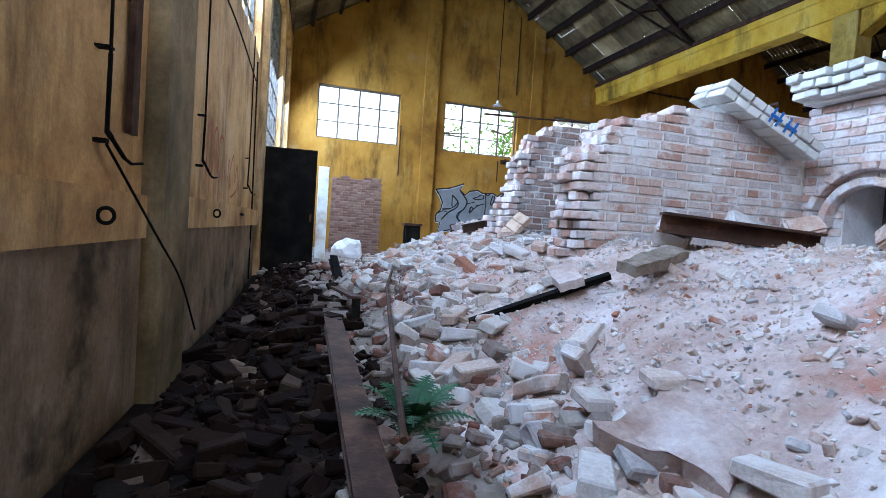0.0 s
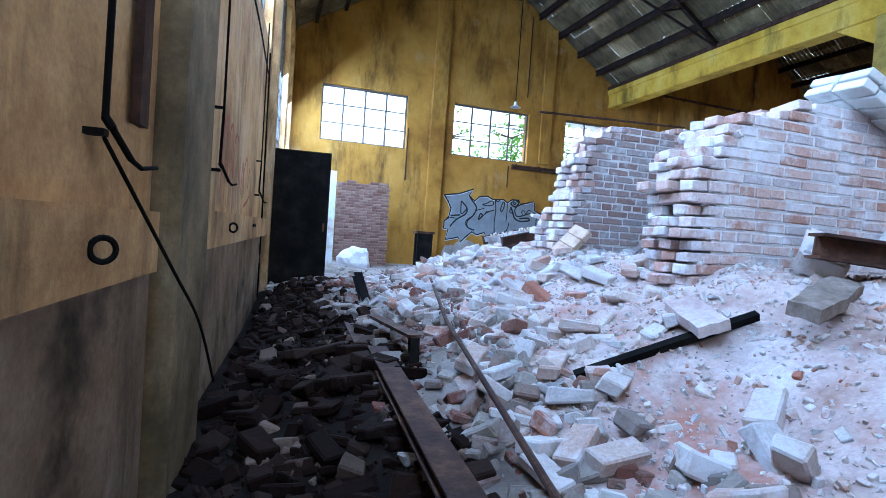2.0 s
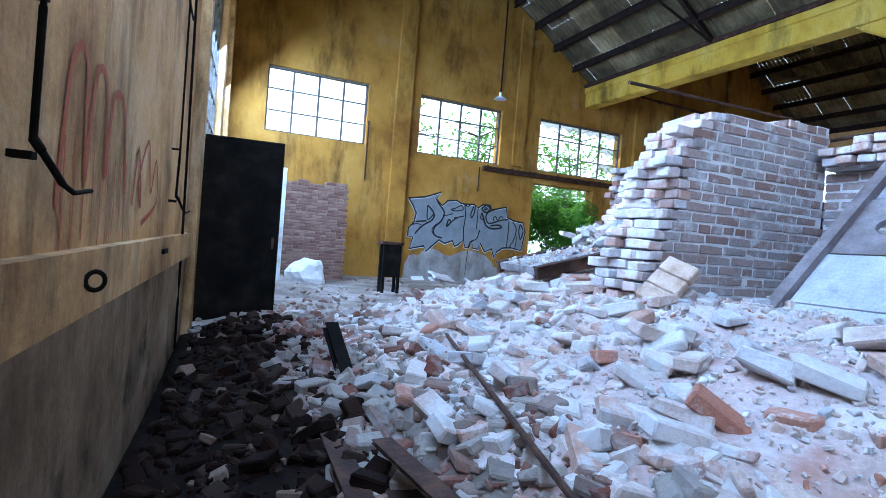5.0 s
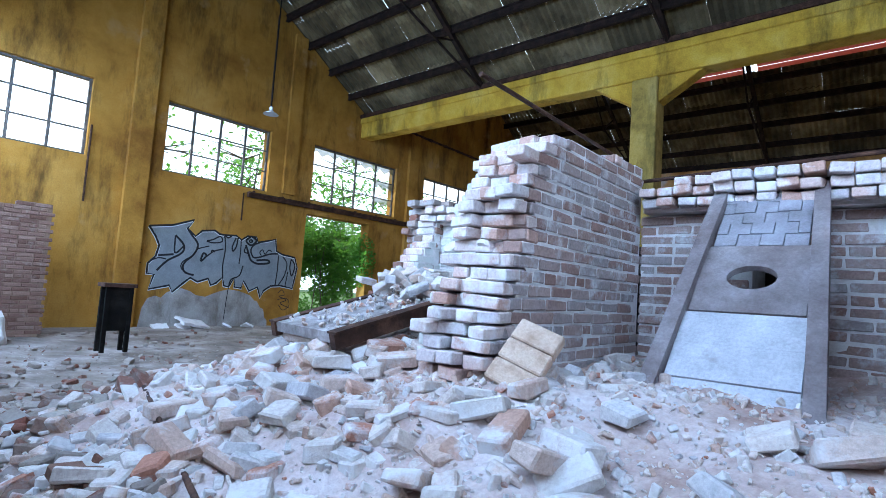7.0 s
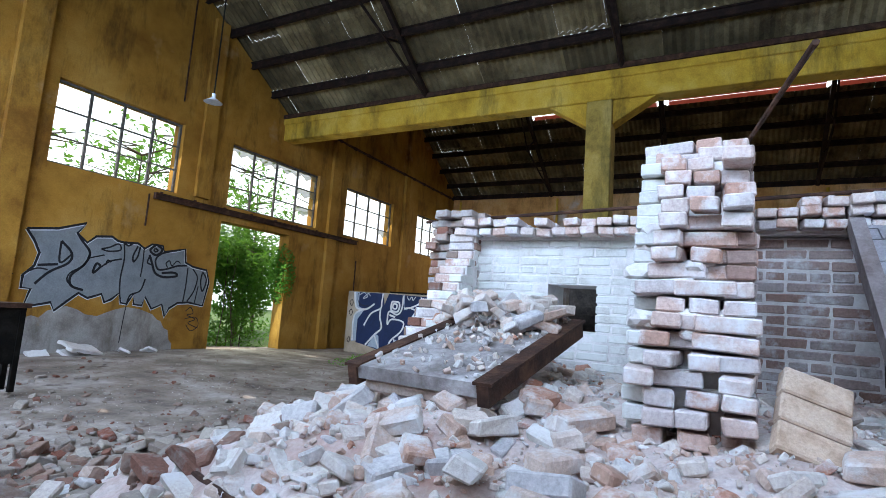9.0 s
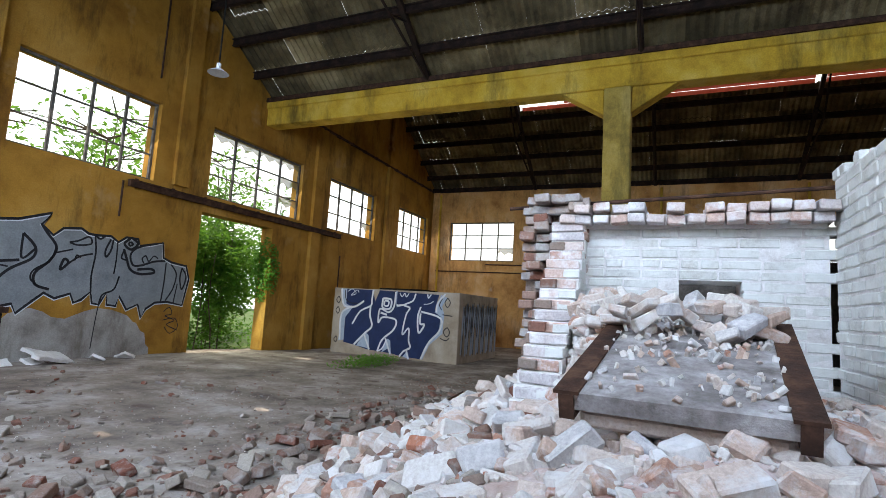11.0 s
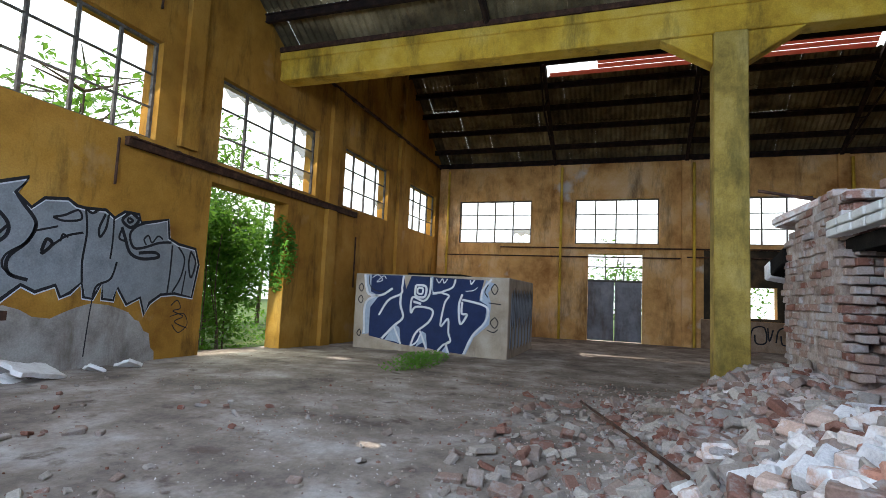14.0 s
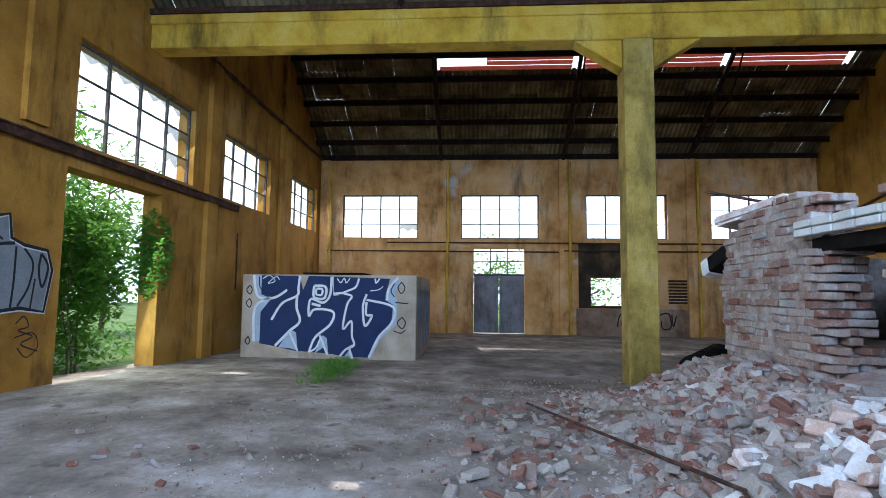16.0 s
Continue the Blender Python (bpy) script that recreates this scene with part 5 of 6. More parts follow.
def zeig_lines(bm):
    for pts, w in (([(552, 494), (556, 520), (564, 534), (590, 534), (612, 520)], 0.06), ([(634, 494), (632, 516), (630, 530), (604, 544), (586, 574)], 0.055),
                   ([(630, 530), (630, 552), (636, 576), (618, 594), (594, 620)], 0.06), ([(556, 612), (554, 566), (560, 546), (582, 534)], 0.06),
                   ([(618, 594), (634, 628)], 0.05),
                   ([(690, 496), (688, 528), (676, 542), (654, 536), (652, 566), (662, 554), (694, 558), (690, 580), (664, 604), (654, 630)], 0.055),
                   ([(660, 512), (680, 514), (678, 534), (660, 532), (660, 512)], 0.06), ([(664, 517), (674, 518), (673, 528), (664, 527), (664, 517)], 0.05), ([(656, 544), (672, 548)], 0.06),
                   ([(672, 600), (686, 634)], 0.05), ([(654, 630), (666, 622), (674, 604)], 0.04),
                   ([(738, 498), (732, 514), (712, 524), (726, 530), (718, 546), (712, 588), (726, 574), (728, 600), (732, 616), (718, 624), (708, 636)], 0.05),
                   ([(732, 616), (724, 622), (730, 640)], 0.045), ([(694, 526), (712, 524)], 0.05),
                   ([(752, 526), (746, 548), (750, 582), (762, 564), (752, 562), (752, 540)], 0.055), ([(752, 536), (798, 548), (796, 576), (774, 602), (758, 638)], 0.055),
                   ([(806, 496), (790, 516), (788, 536)], 0.05), ([(766, 498), (768, 506), (774, 498)], 0.035), ([(758, 520), (772, 518), (780, 512)], 0.02),
                   ([(568, 500), (580, 494), (590, 504), (578, 508), (592, 496), (598, 502)], 0.02), ([(700, 498), (706, 506), (712, 498), (716, 506), (722, 498)], 0.025)):
        stroke(bm, Z(pts), w, 0.013)


def zeig_ink(bm):
    for pts in ([(562, 496), (564, 516), (578, 526), (596, 526)], [(546, 512), (540, 520), (546, 528), (550, 520), (546, 512)], [(546, 536), (540, 544), (546, 552), (550, 544), (546, 536)],
                [(812, 504), (806, 514), (812, 524), (818, 514), (812, 504)], [(814, 566), (806, 576), (814, 586), (820, 576), (814, 566)], [(802, 540), (824, 542)], [(800, 506), (794, 520), (800, 530)],
                [(546, 604), (541, 612), (546, 618), (549, 611), (546, 604)], [(800, 590), (812, 594), (820, 588)]):
        stroke(bm, Z(pts), 0.025, 0.015)


BLOCK_M = Matrix.Translation((14.85, 19.2, 0.0)) @ Matrix(((0, 0, -1, 0), (-1, 0, 0, 0), (0, 1, 0, 0), (0, 0, 0, 1)))
mural("graffiti", "navy blue graffiti letters outlined in white on the block", BLOCK_M, [("fill", NAVY, zeig_fill), ("wash", PALEBLUE, zeig_wash), ("outline", WHITEP, zeig_lines), ("ink_line", INK, zeig_ink)])


def side_tag(bm):
    for k in range(7):
        x = 0.25 + 0.46 * k
        stroke(bm, [(x, 0.25), (x + 0.10, 1.6), (x + 0.26, 0.8 + 0.1 * (k % 3)), (x + 0.36, 1.7), (x + 0.33, 0.2)], 0.12, 0.008)


def side_ink(bm):
    for k in range(7):
        x = 0.31 + 0.46 * k
        stroke(bm, [(x, 0.2), (x + 0.12, 1.65), (x + 0.27, 0.7), (x + 0.40, 1.75)], 0.035, 0.011)


mural("graffiti", "pale scrawled letters on the side of the block", Matrix.Translation((14.85, 15.0, 0.0)) @ Matrix(((1, 0, 0, 0), (0, 0, -1, 0), (0, 1, 0, 0), (0, 0, 0, 1))), [("letters", PALEBLUE, side_tag), ("ink_line", INK, side_ink)])

# on the north wall: local x east, y up
NORTH_M = Matrix.Translation((5.95, NORTH, 1.05)) @ Matrix(((1, 0, 0, 0), (0, 0, -1, 0), (0, 1, 0, 0), (0, 0, 0, 1)))
D = lambda pts: [((x - 30) * 0.01345, (535 - y) / (100 - 0.0625 * (x - 30))) for x, y in pts]
BODY = [(30, 385), (70, 380), (107, 365), (96, 386), (112, 404), (124, 390), (148, 388), (158, 396), (168, 398), (192, 398), (204, 408), (216, 398), (236, 400), (240, 412), (262, 408), (280, 404), (284, 432), (300, 440), (330, 446), (338, 470), (330, 520), (300, 514), (278, 516), (262, 528), (256, 545), (248, 520), (230, 530), (216, 506), (212, 524), (198, 522), (196, 500), (186, 522), (176, 520), (172, 500), (160, 514), (150, 520), (144, 504), (124, 513), (110, 504), (96, 520), (80, 540), (74, 524), (40, 535), (46, 500), (34, 498), (34, 474), (46, 456), (50, 430), (42, 408)]


def devis_lines(bm):
    stroke(bm, D(BODY + [BODY[0]]), 0.05, 0.012, False)
    for pts, w in (([(76, 404), (92, 426), (90, 446), (66, 466), (50, 490)], 0.05), ([(76, 404), (78, 446), (92, 430)], 0.04), ([(50, 454), (76, 450)], 0.05), ([(36, 470), (50, 460), (64, 462)], 0.03),
                   ([(96, 386), (104, 400), (118, 424), (112, 448), (96, 470), (98, 490), (116, 498)], 0.05), ([(118, 424), (112, 448), (94, 466), (92, 482), (104, 494)], 0.03),
                   ([(134, 414), (146, 410), (160, 402), (164, 414), (146, 418), (134, 414)], 0.035), ([(118, 434), (140, 426)], 0.03), ([(126, 460), (130, 444), (136, 450), (128, 462), (126, 460)], 0.05),
                   ([(136, 452), (150, 438), (168, 432)], 0.035), ([(144, 446), (146, 436), (152, 440)], 0.03), ([(168, 398), (172, 430), (170, 470), (172, 500)], 0.035),
                   ([(168, 398), (176, 404), (184, 398)], 0.04), ([(196, 404), (194, 424), (188, 436), (186, 424), (192, 404)], 0.04), ([(203, 408), (204, 440), (203, 466)], 0.03),
                   ([(224, 398), (236, 408), (226, 420), (214, 410), (224, 398)], 0.055), ([(223, 406), (228, 410), (223, 413), (221, 409), (223, 406)], 0.04),
                   ([(214, 420), (220, 436), (228, 456), (244, 464), (266, 462), (270, 458), (262, 454), (240, 456)], 0.055), ([(214, 424), (212, 436), (220, 440)], 0.035),
                   ([(262, 408), (236, 416), (226, 430), (232, 448), (246, 448), (268, 440), (288, 438)], 0.045), ([(250, 444), (246, 436), (252, 430), (258, 440), (266, 430), (274, 434)], 0.03),
                   ([(212, 470), (206, 494), (190, 504), (186, 522)], 0.035), ([(290, 442), (290, 480), (288, 514)], 0.035), ([(300, 444), (312, 462), (308, 490), (296, 512)], 0.035),
                   ([(322, 450), (332, 466), (326, 490), (320, 470), (322, 450)], 0.04), ([(316, 480), (312, 516)], 0.03),
                   ([(186, 522), (184, 552), (182, 600)], 0.02), ([(296, 532), (306, 524), (312, 536), (300, 540), (318, 548), (304, 556), (326, 566)], 0.02), ([(296, 548), (318, 544), (326, 560), (312, 572), (300, 560)], 0.018)):
        stroke(bm, D(pts), w, 0.013)


def devis_halo(bm):
    stroke(bm, [(x, y - 0.012) for x, y in D(BODY + [BODY[0]])], 0.068, 0.010, False)


def grey_patch(bm):
    fill(bm, D([(28, 626), (32, 580), (40, 556), (52, 550), (62, 554), (72, 540), (96, 530), (112, 536), (124, 545), (142, 548), (156, 540), (168, 534), (186, 528), (208, 531), (222, 536), (234, 541), (244, 552), (250, 554), (258, 568), (266, 572), (270, 592), (276, 598), (278, 626)]), 0.004)


def small_tag(bm):
    stroke(bm, [(-0.50, 1.15), (-0.36, 1.35), (-0.22, 1.15), (-0.42, 0.98), (-0.12, 0.92), (-0.45, 0.75), (-0.15, 0.70)], 0.035, 0.008)
    stroke(bm, [(-0.56, 1.05), (-0.60, 0.75), (-0.40, 0.52), (-0.10, 0.62)], 0.025, 0.008)


mural("graffiti", "silver graffiti piece with black outlines and drips", NORTH_M, [("plaster_patch", GREYP, grey_patch), ("fill", SILVER, lambda b: fill(b, D(BODY), 0.008)), ("halo", WHITEP, devis_halo), ("outline", INK, devis_lines), ("tag", INK, small_tag)])

# red scrawl on the west wall: local x north along the wall, y up
WEST_FACE = Matrix.Translation((west(7.4), 7.4, 1.15)) @ Matrix.Rotation(radians(WEST_TURN), 4, "Z") @ Matrix(((0, 0, 1, 0), (1, 0, 0, 0), (0, 1, 0, 0), (0, 0, 0, 1)))


def red_scrawl(bm):
    stroke(bm, [(0.0, 0.25), (0.08, 0.75), (0.25, 0.8), (0.3, 0.35), (0.38, 0.78), (0.55, 0.78), (0.6, 0.4), (0.68, 0.76), (0.9, 0.74), (1.0, 0.35)], 0.035, 0.005)
    stroke(bm, [(1.2, 0.3), (1.3, 0.62), (1.45, 0.3), (1.35, 0.45), (1.6, 0.7), (1.75, 0.4), (1.9, 0.62), (2.0, 0.35), (1.5, 0.2)], 0.03, 0.005)
    for k in range(9):
        x = 0.05 + 0.12 * k
        stroke(bm, [(x, 0.5), (x + 0.01, 0.3 - 0.06 * (k % 3)), (x, 0.05 + 0.05 * (k % 4))], 0.014, 0.005)


mural("graffiti", "faded red spray scrawl with drips on the long wall", WEST_FACE, [("scrawl", REDP, red_scrawl)])
# ---- west wall fittings ----
def on_west(name, label, category, build, mat, kind=""):
    """Built in the wall's own frame: x north from y = 0.3, y into the wall, z up; the face is y = 0."""
    bm = bmesh.new()
    build(bm)
    ob = shape(name, bm, mat)
    ob.matrix_world = WEST_M
    return tagged(ob, label, category, kind=kind)


on_west("trim", "projecting plaster band along the wall", "band", lambda b: (box(b, 0.0, 5.3, -0.06, -0.001, 0.98, 1.22), box(b, 6.1, 11.2, -0.06, -0.001, 1.02, 1.26)), BEIGE, "structure")
on_west("dado", "bare grey cement dado stained by damp", "dado", lambda b: (box(b, 0.0, 5.375, -0.014, -0.001, -0.3, 0.978), box(b, 6.025, 11.19, -0.014, -0.001, -0.3, 1.018)), mottled("damp_cement", (0.11, 0.07, 0.04), (0.31, 0.22, 0.14), (0.48, 0.38, 0.28), 1.1, 0.95, relief=0.5, streak=(0.05, 0.032, 0.018), patch=((0.03, 0.024, 0.018), 1.3, 0.56)), "structure")
on_west("pilaster", "dark mossy concrete pilaster on the wall", "pilaster", lambda b: box(b, 5.38, 6.02, -0.12, -0.001, -0.3, 6.9), mottled("mossy_concrete", (0.07, 0.05, 0.025), (0.22, 0.16, 0.08), (0.44, 0.33, 0.19), 1.2, 0.95, streak=(0.025, 0.025, 0.01)), "structure")
on_west("pilaster", "plaster pilaster beside the door", "pilaster", lambda b: box(b, 11.2, 11.5, -0.10, -0.001, -0.3, 6.9), BEIGE, "structure")
for s, z in ((4.62, 1.10), (7.3, 1.15)):
    ring = thing("wall_ring", "round black iron ring standing out from the plaster band", "wall ring", "wall rings")
    ring.matrix_world = WEST_M @ Matrix.Translation((s, -0.088, z)) @ Matrix.Rotation(radians(-48), 4, "Z")
    bm = bmesh.new()
    R, r0 = 0.034, 0.009
    loops = [[bm.verts.new(((R + r0 * math.cos(b)) * math.cos(a), r0 * math.sin(b), (R + r0 * math.cos(b)) * math.sin(a))) for b in [math.tau * q / 6 for q in range(6)]] for a in [math.tau * p / 20 for p in range(20)]]
    for p in range(20):
        for q in range(6):
            bm.faces.new((loops[p][q], loops[p][(q + 1) % 6], loops[(p + 1) % 20][(q + 1) % 6], loops[(p + 1) % 20][q]))
    part("rim", bm, BLACK, ring)
on_west("wall_hook", "small black iron hook in the band", "hook", lambda b: box(b, 9.1, 9.28, -0.08, -0.03, 1.15, 1.18), BLACK)


def lever(s, z, top):
    t = thing("window_lever", "rusty window lever rod with a bent handle", "window lever", "window levers")
    t.matrix_world = WEST_M
    bm = bmesh.new()
    rod(bm, (s, -0.05, z + 0.05), (s - 0.02, -0.06, z + 0.4), 0.010)
    rod(bm, (s - 0.02, -0.06, z + 0.4), (s - 0.05, -0.06, top), 0.008)
    part("rod", bm, BLACK, t)
    bm = bmesh.new()
    box(bm, s - 0.02, s + 0.02, -0.055, -0.0, z + 0.005, z + 0.025)
    rod(bm, (s, -0.05, z + 0.06), (s, -0.07, z + 0.03), 0.013)
    rod(bm, (s, -0.07, z + 0.03), (s + 0.08, -0.10, z - 0.05), 0.010)
    rod(bm, (s + 0.08, -0.10, z - 0.05), (s + 0.13, -0.115, z - 0.07), 0.008)
    rod(bm, (s + 0.13, -0.115, z - 0.07), (s + 0.24, -0.13, z - 0.055), 0.007)
    part("handle", bm, BLACK, t)
    bm = bmesh.new()
    box(bm, s - 0.04, s + 0.01, -0.065, -0.0, z + 0.42, z + 0.432)
    part("bracket", bm, BLACK, t)


lever(4.70, 1.42, 4.1)
lever(6.75, 1.52, 3.6)
lever(9.75, 1.52, 3.6)
on_west("iron_strip", "hanging rusty iron strip on the wall", "iron strip", lambda b: box(b, 5.02, 5.12, -0.05, -0.02, 1.52, 3.6), RUST)


def cable(name, pts, r, label):
    bm = bmesh.new()
    q = [Vector(v) for v in curve_points(pts, 6)]
    rings = []
    for k, p in enumerate(q):
        d = (q[min(k + 1, len(q) - 1)] - q[max(k - 1, 0)]).normalized()
        turn = d.to_track_quat("Z", "Y").to_matrix()
        rings.append([bm.verts.new(p + turn @ Vector((r * math.cos(j * math.tau / 6), r * math.sin(j * math.tau / 6), 0))) for j in range(6)])
    for a, b in zip(rings, rings[1:]):
        for j in range(6):
            bm.faces.new((a[j], a[(j + 1) % 6], b[(j + 1) % 6], b[j]))
    bm.faces.new(rings[0][::-1])
    bm.faces.new(rings[-1])
    return tagged(shape(name, bm, BLACK), label, "cable")


W3 = lambda s, d, z: tuple(WEST_M @ Vector((s, -d, z)))
cable("cable", [W3(4.70, 0.05, 1.42), W3(5.2, 0.14, 1.0), W3(5.7, 0.16, 0.7), W3(6.1, 0.18, 0.30)], 0.007, "black cable hanging down the wall")
cable("cable", [W3(6.4, 0.04, 3.2), W3(8.0, 0.08, 3.15), W3(10.1, 0.05, 3.1)], 0.009, "black cable slung along the wall")
cable("cable", [W3(10.2, 0.05, 3.4), W3(10.3, 0.05, 2.4), W3(10.4, 0.05, 1.2), W3(10.4, 0.05, 0.2)], 0.011, "black conduit down the wall")

# ---- north wall fittings ----
def north_box(name, label, category, x0, x1, d, z0, z1, mat, kind="structure"):
    bm = bmesh.new()
    box(bm, x0, x1, NORTH - d, NORTH - 0.001, z0, z1)
    return tagged(shape(name, bm, mat), label, category, kind=kind)


north_box("pilaster", "ochre plaster pilaster", "pilaster", 5.3, 5.78, 0.14, -0.2, 9.6, OCHRE)
north_box("pilaster", "ochre plaster pilaster", "pilaster", 9.35, 9.75, 0.10, 3.95, 8.7, OCHRE)
north_box("pilaster", "ochre plaster pilaster", "pilaster", 14.35, 14.8, 0.12, -0.2, 8.2, OCHRE)
north_box("pilaster", "ochre plaster pilaster", "pilaster", 18.9, 19.2, 0.12, -0.2, 9.5, OCHRE)
rail = thing("door_rail", "rusty sliding-door track over the opening", "door track", at=(12.1, NORTH, 3.72))
bm = bmesh.new()
box(bm, -3.8, 3.8, -0.14, -0.05, -0.06, 0.06)
box(bm, -3.8, 3.8, -0.18, -0.04, 0.061, 0.085)
part("track", bm, RUST, rail)
for k in range(9):
    bm = bmesh.new()
    x = -3.6 + 0.9 * k
    box(bm, x - 0.03, x + 0.03, -0.05, -0.002, -0.04, 0.14)
    part("bracket", bm, RUST, rail)
pipe = thing("wall_pipe", "rusty pipe along the north wall under the roof", "pipe", at=(18.5, NORTH - 0.1, 7.0))
bm = bmesh.new()
rod(bm, (-5.0, 0, 0.1), (4.7, 0, -0.05), 0.045)
part("run", bm, RUST, pipe)
for k in range(12):
    bm = bmesh.new()
    rod(bm, (-4.8 + 0.82 * k, 0, 0.09 - 0.012 * k), (-4.7 + 0.82 * k, 0, 0.09 - 0.012 * k), 0.062)
    part("joint", bm, RUST, pipe)
for x, z0, z1 in ((19.15, 0.2, 6.9), (16.05, 1.6, 3.1), (4.55, 2.9, 4.6), (8.2, 3.0, 3.75), (8.75, 6.2, 9.0)):
    bm = bmesh.new()
    rod(bm, (x, NORTH - 0.05, z0), (x, NORTH - 0.05, z1), 0.022, 6)
    tagged(shape("conduit", bm, RUST), "thin rusty conduit on the plaster wall", "conduit", "conduits")
slab("plaster_piece", pose(7.0, 19.5, 0.32, 20, 10, 15), 0.7, 0.4, 0.06, MORTAR, "fallen white plaster piece at the wall foot")
for k in range(5):
    slab("plaster_piece", pose(6.3 + 0.55 * k, 19.62, 0.20, 30, 5 * k, 20 * k), 0.4, 0.25, 0.05, MORTAR, "fallen plaster piece at the wall foot")

# ---- east wall fittings ----
for y in (15.0, 10.2, 5.3, 19.75):
    bm = bmesh.new()
    box(bm, EAST - 0.14, EAST - 0.001, y - 0.17, y + 0.17, -0.2, EAVES)
    tagged(shape("pilaster", bm, ORANGE), "orange plaster pilaster", "pilaster", "east pilasters", "structure")
    bm = bmesh.new()
    rod(bm, (EAST - 0.2, y - 0.24, 0), (EAST - 0.2, y - 0.24, 6.8), 0.05)
    tagged(shape("downpipe", bm, YELLOW), "painted downpipe beside a pilaster", "downpipe", "downpipes", "structure")
for z, a, b in ((3.56, 2.0, 17.2), (3.22, 10.4, 19.6), (3.25, 1.0, 10.2)):
    bm = bmesh.new()
    rod(bm, (EAST - 0.165, a, z), (EAST - 0.165, b, z + 0.02), 0.028, 6)
    tagged(shape("wall_pipe", bm, RUST), "thin dark pipe along the east wall", "pipe", "east pipes")
gate = thing("door_3", "grey steel double gate under a glazed transom", "gate", kind="structure", at=(EAST, GATE_Y0, 0))
half = (GATE_Y1 - GATE_Y0) / 2
for k in range(2):
    bm = bmesh.new()
    box(bm, 0.10, 0.15, k * half + 0.02, (k + 1) * half - 0.02, 0.04, 2.28)
    part("gate_leaf", bm, STEELGREY, gate)
bm = bmesh.new()
box(bm, 0.08, 0.18, 0, 2 * half, 2.28, 2.36)
part("transom_bar", bm, BARS, gate)
for k in range(1, 3):
    bm = bmesh.new()
    box(bm, 0.11, 0.15, 2 * half * k / 3 - 0.02, 2 * half * k / 3 + 0.02, 2.36, GATE_Z)
    part("mullion", bm, BARS, gate)
bm = bmesh.new()
box(bm, 0.11, 0.15, 0, 2 * half, 2.84, 2.88)
part("glazing_bar", bm, BARS, gate)
bm = bmesh.new()
for k in range(8):
    box(bm, EAST - 0.03, EAST - 0.004, 5.5, 6.2, 1.25 + 0.12 * k, 1.33 + 0.12 * k)
tagged(shape("wall_vent", bm, RUST), "slatted brown vent in the east wall", "vent")
SOOT = mottled("sooted_plaster", (0.012, 0.009, 0.006), (0.045, 0.032, 0.02), (0.17, 0.10, 0.045), 0.9, 0.95, relief=0.4, streak=(0.01, 0.008, 0.006))
bm = bmesh.new()
wall_cells(bm, 2.67, 1.05, 3.55, 0.010, [(9.62 - LOW_Y1, 9.62 - LOW_Y0, LOW_Z0, LOW_Z1)], pose(EAST - 0.012, 9.62, 0, 0, 0, -90))
setting(shape("soot_panel", bm, SOOT), "fire-blackened plaster panel round a small low window", "wall panel")
bm = bmesh.new()
box(bm, EAST - 0.07, EAST - 0.002, 5.45, 9.72, -0.2, 1.04)
bmesh.ops.bevel(bm, geom=bm.edges[:], offset=0.012, segments=1, affect="EDGES")
setting(shape("plinth", bm, mottled("stained_plinth", (0.12, 0.07, 0.04), (0.26, 0.17, 0.11), (0.38, 0.29, 0.22), 1.3, 0.95, relief=0.4, streak=(0.05, 0.03, 0.02))), "stained cement plinth below the low window", "plinth")


def plinth_tag(bm):
    for x in (1.55, 2.35, 3.05):
        stroke(bm, [(x, 0.35), (x + 0.1, 0.8), (x + 0.45, 0.85), (x + 0.5, 0.35), (x + 0.2, 0.3), (x + 0.15, 0.6)], 0.05, 0.004)
        stroke(bm, [(x + 0.55, 0.85), (x + 0.6, 0.4), (x + 0.72, 0.8)], 0.05, 0.004)


mural("graffiti", "black scrawled letters on the cement plinth", Matrix.Translation((EAST - 0.07, 9.72, 0.0)) @ Matrix(((0, 0, -1, 0), (-1, 0, 0, 0), (0, 1, 0, 0), (0, 0, 0, 1))), [("letters", INK, plinth_tag)])
bm = bmesh.new()
rod(bm, (14, SOUTH + 0.045, 6.2), (23.2, SOUTH + 0.045, 4.2), 0.05)
tagged(shape("wall_pipe", bm, RUST), "rusty sloping pipe on the south wall", "pipe")

# ---- pendant lamp ----
lamp_ob = thing("pendant_lamp", "white enamel pendant lamp on a long cord", "pendant lamp", at=(6.12, 15.25, 4.5))
bm = bmesh.new()
rod(bm, (0, 0, 0.12), (0, 0, 6.04), 0.012, 5)
part("cord", bm, BLACK, lamp_ob)
bm = bmesh.new()
rod(bm, (0, 0, 0.0), (0, 0, 0.06), 0.14, 18, 0.05)
rod(bm, (0, 0, 0.061), (0, 0, 0.14), 0.03, 12)
part("shade", bm, WHITEP, lamp_ob)

# ---- roof light strip: red slats near the ridge ----
REDTILE = mottled("red_sheet", (0.34, 0.10, 0.07), (0.5, 0.18, 0.13), (0.6, 0.3, 0.24), 2, 0.8)
rn, rl = REDTILE.node_tree.nodes, REDTILE.node_tree.links
rt = rn.new("ShaderNodeBsdfTranslucent")
rt.inputs["Color"].default_value = (0.62, 0.25, 0.18, 1)
rm = rn.new("ShaderNodeMixShader")
rm.inputs["Fac"].default_value = 0.4
rl.new(rn["Principled BSDF"].outputs["BSDF"], rm.inputs[1])
rl.new(rt.outputs["BSDF"], rm.inputs[2])
rl.new(rm.outputs["Shader"], rn["Material Output"].inputs["Surface"])
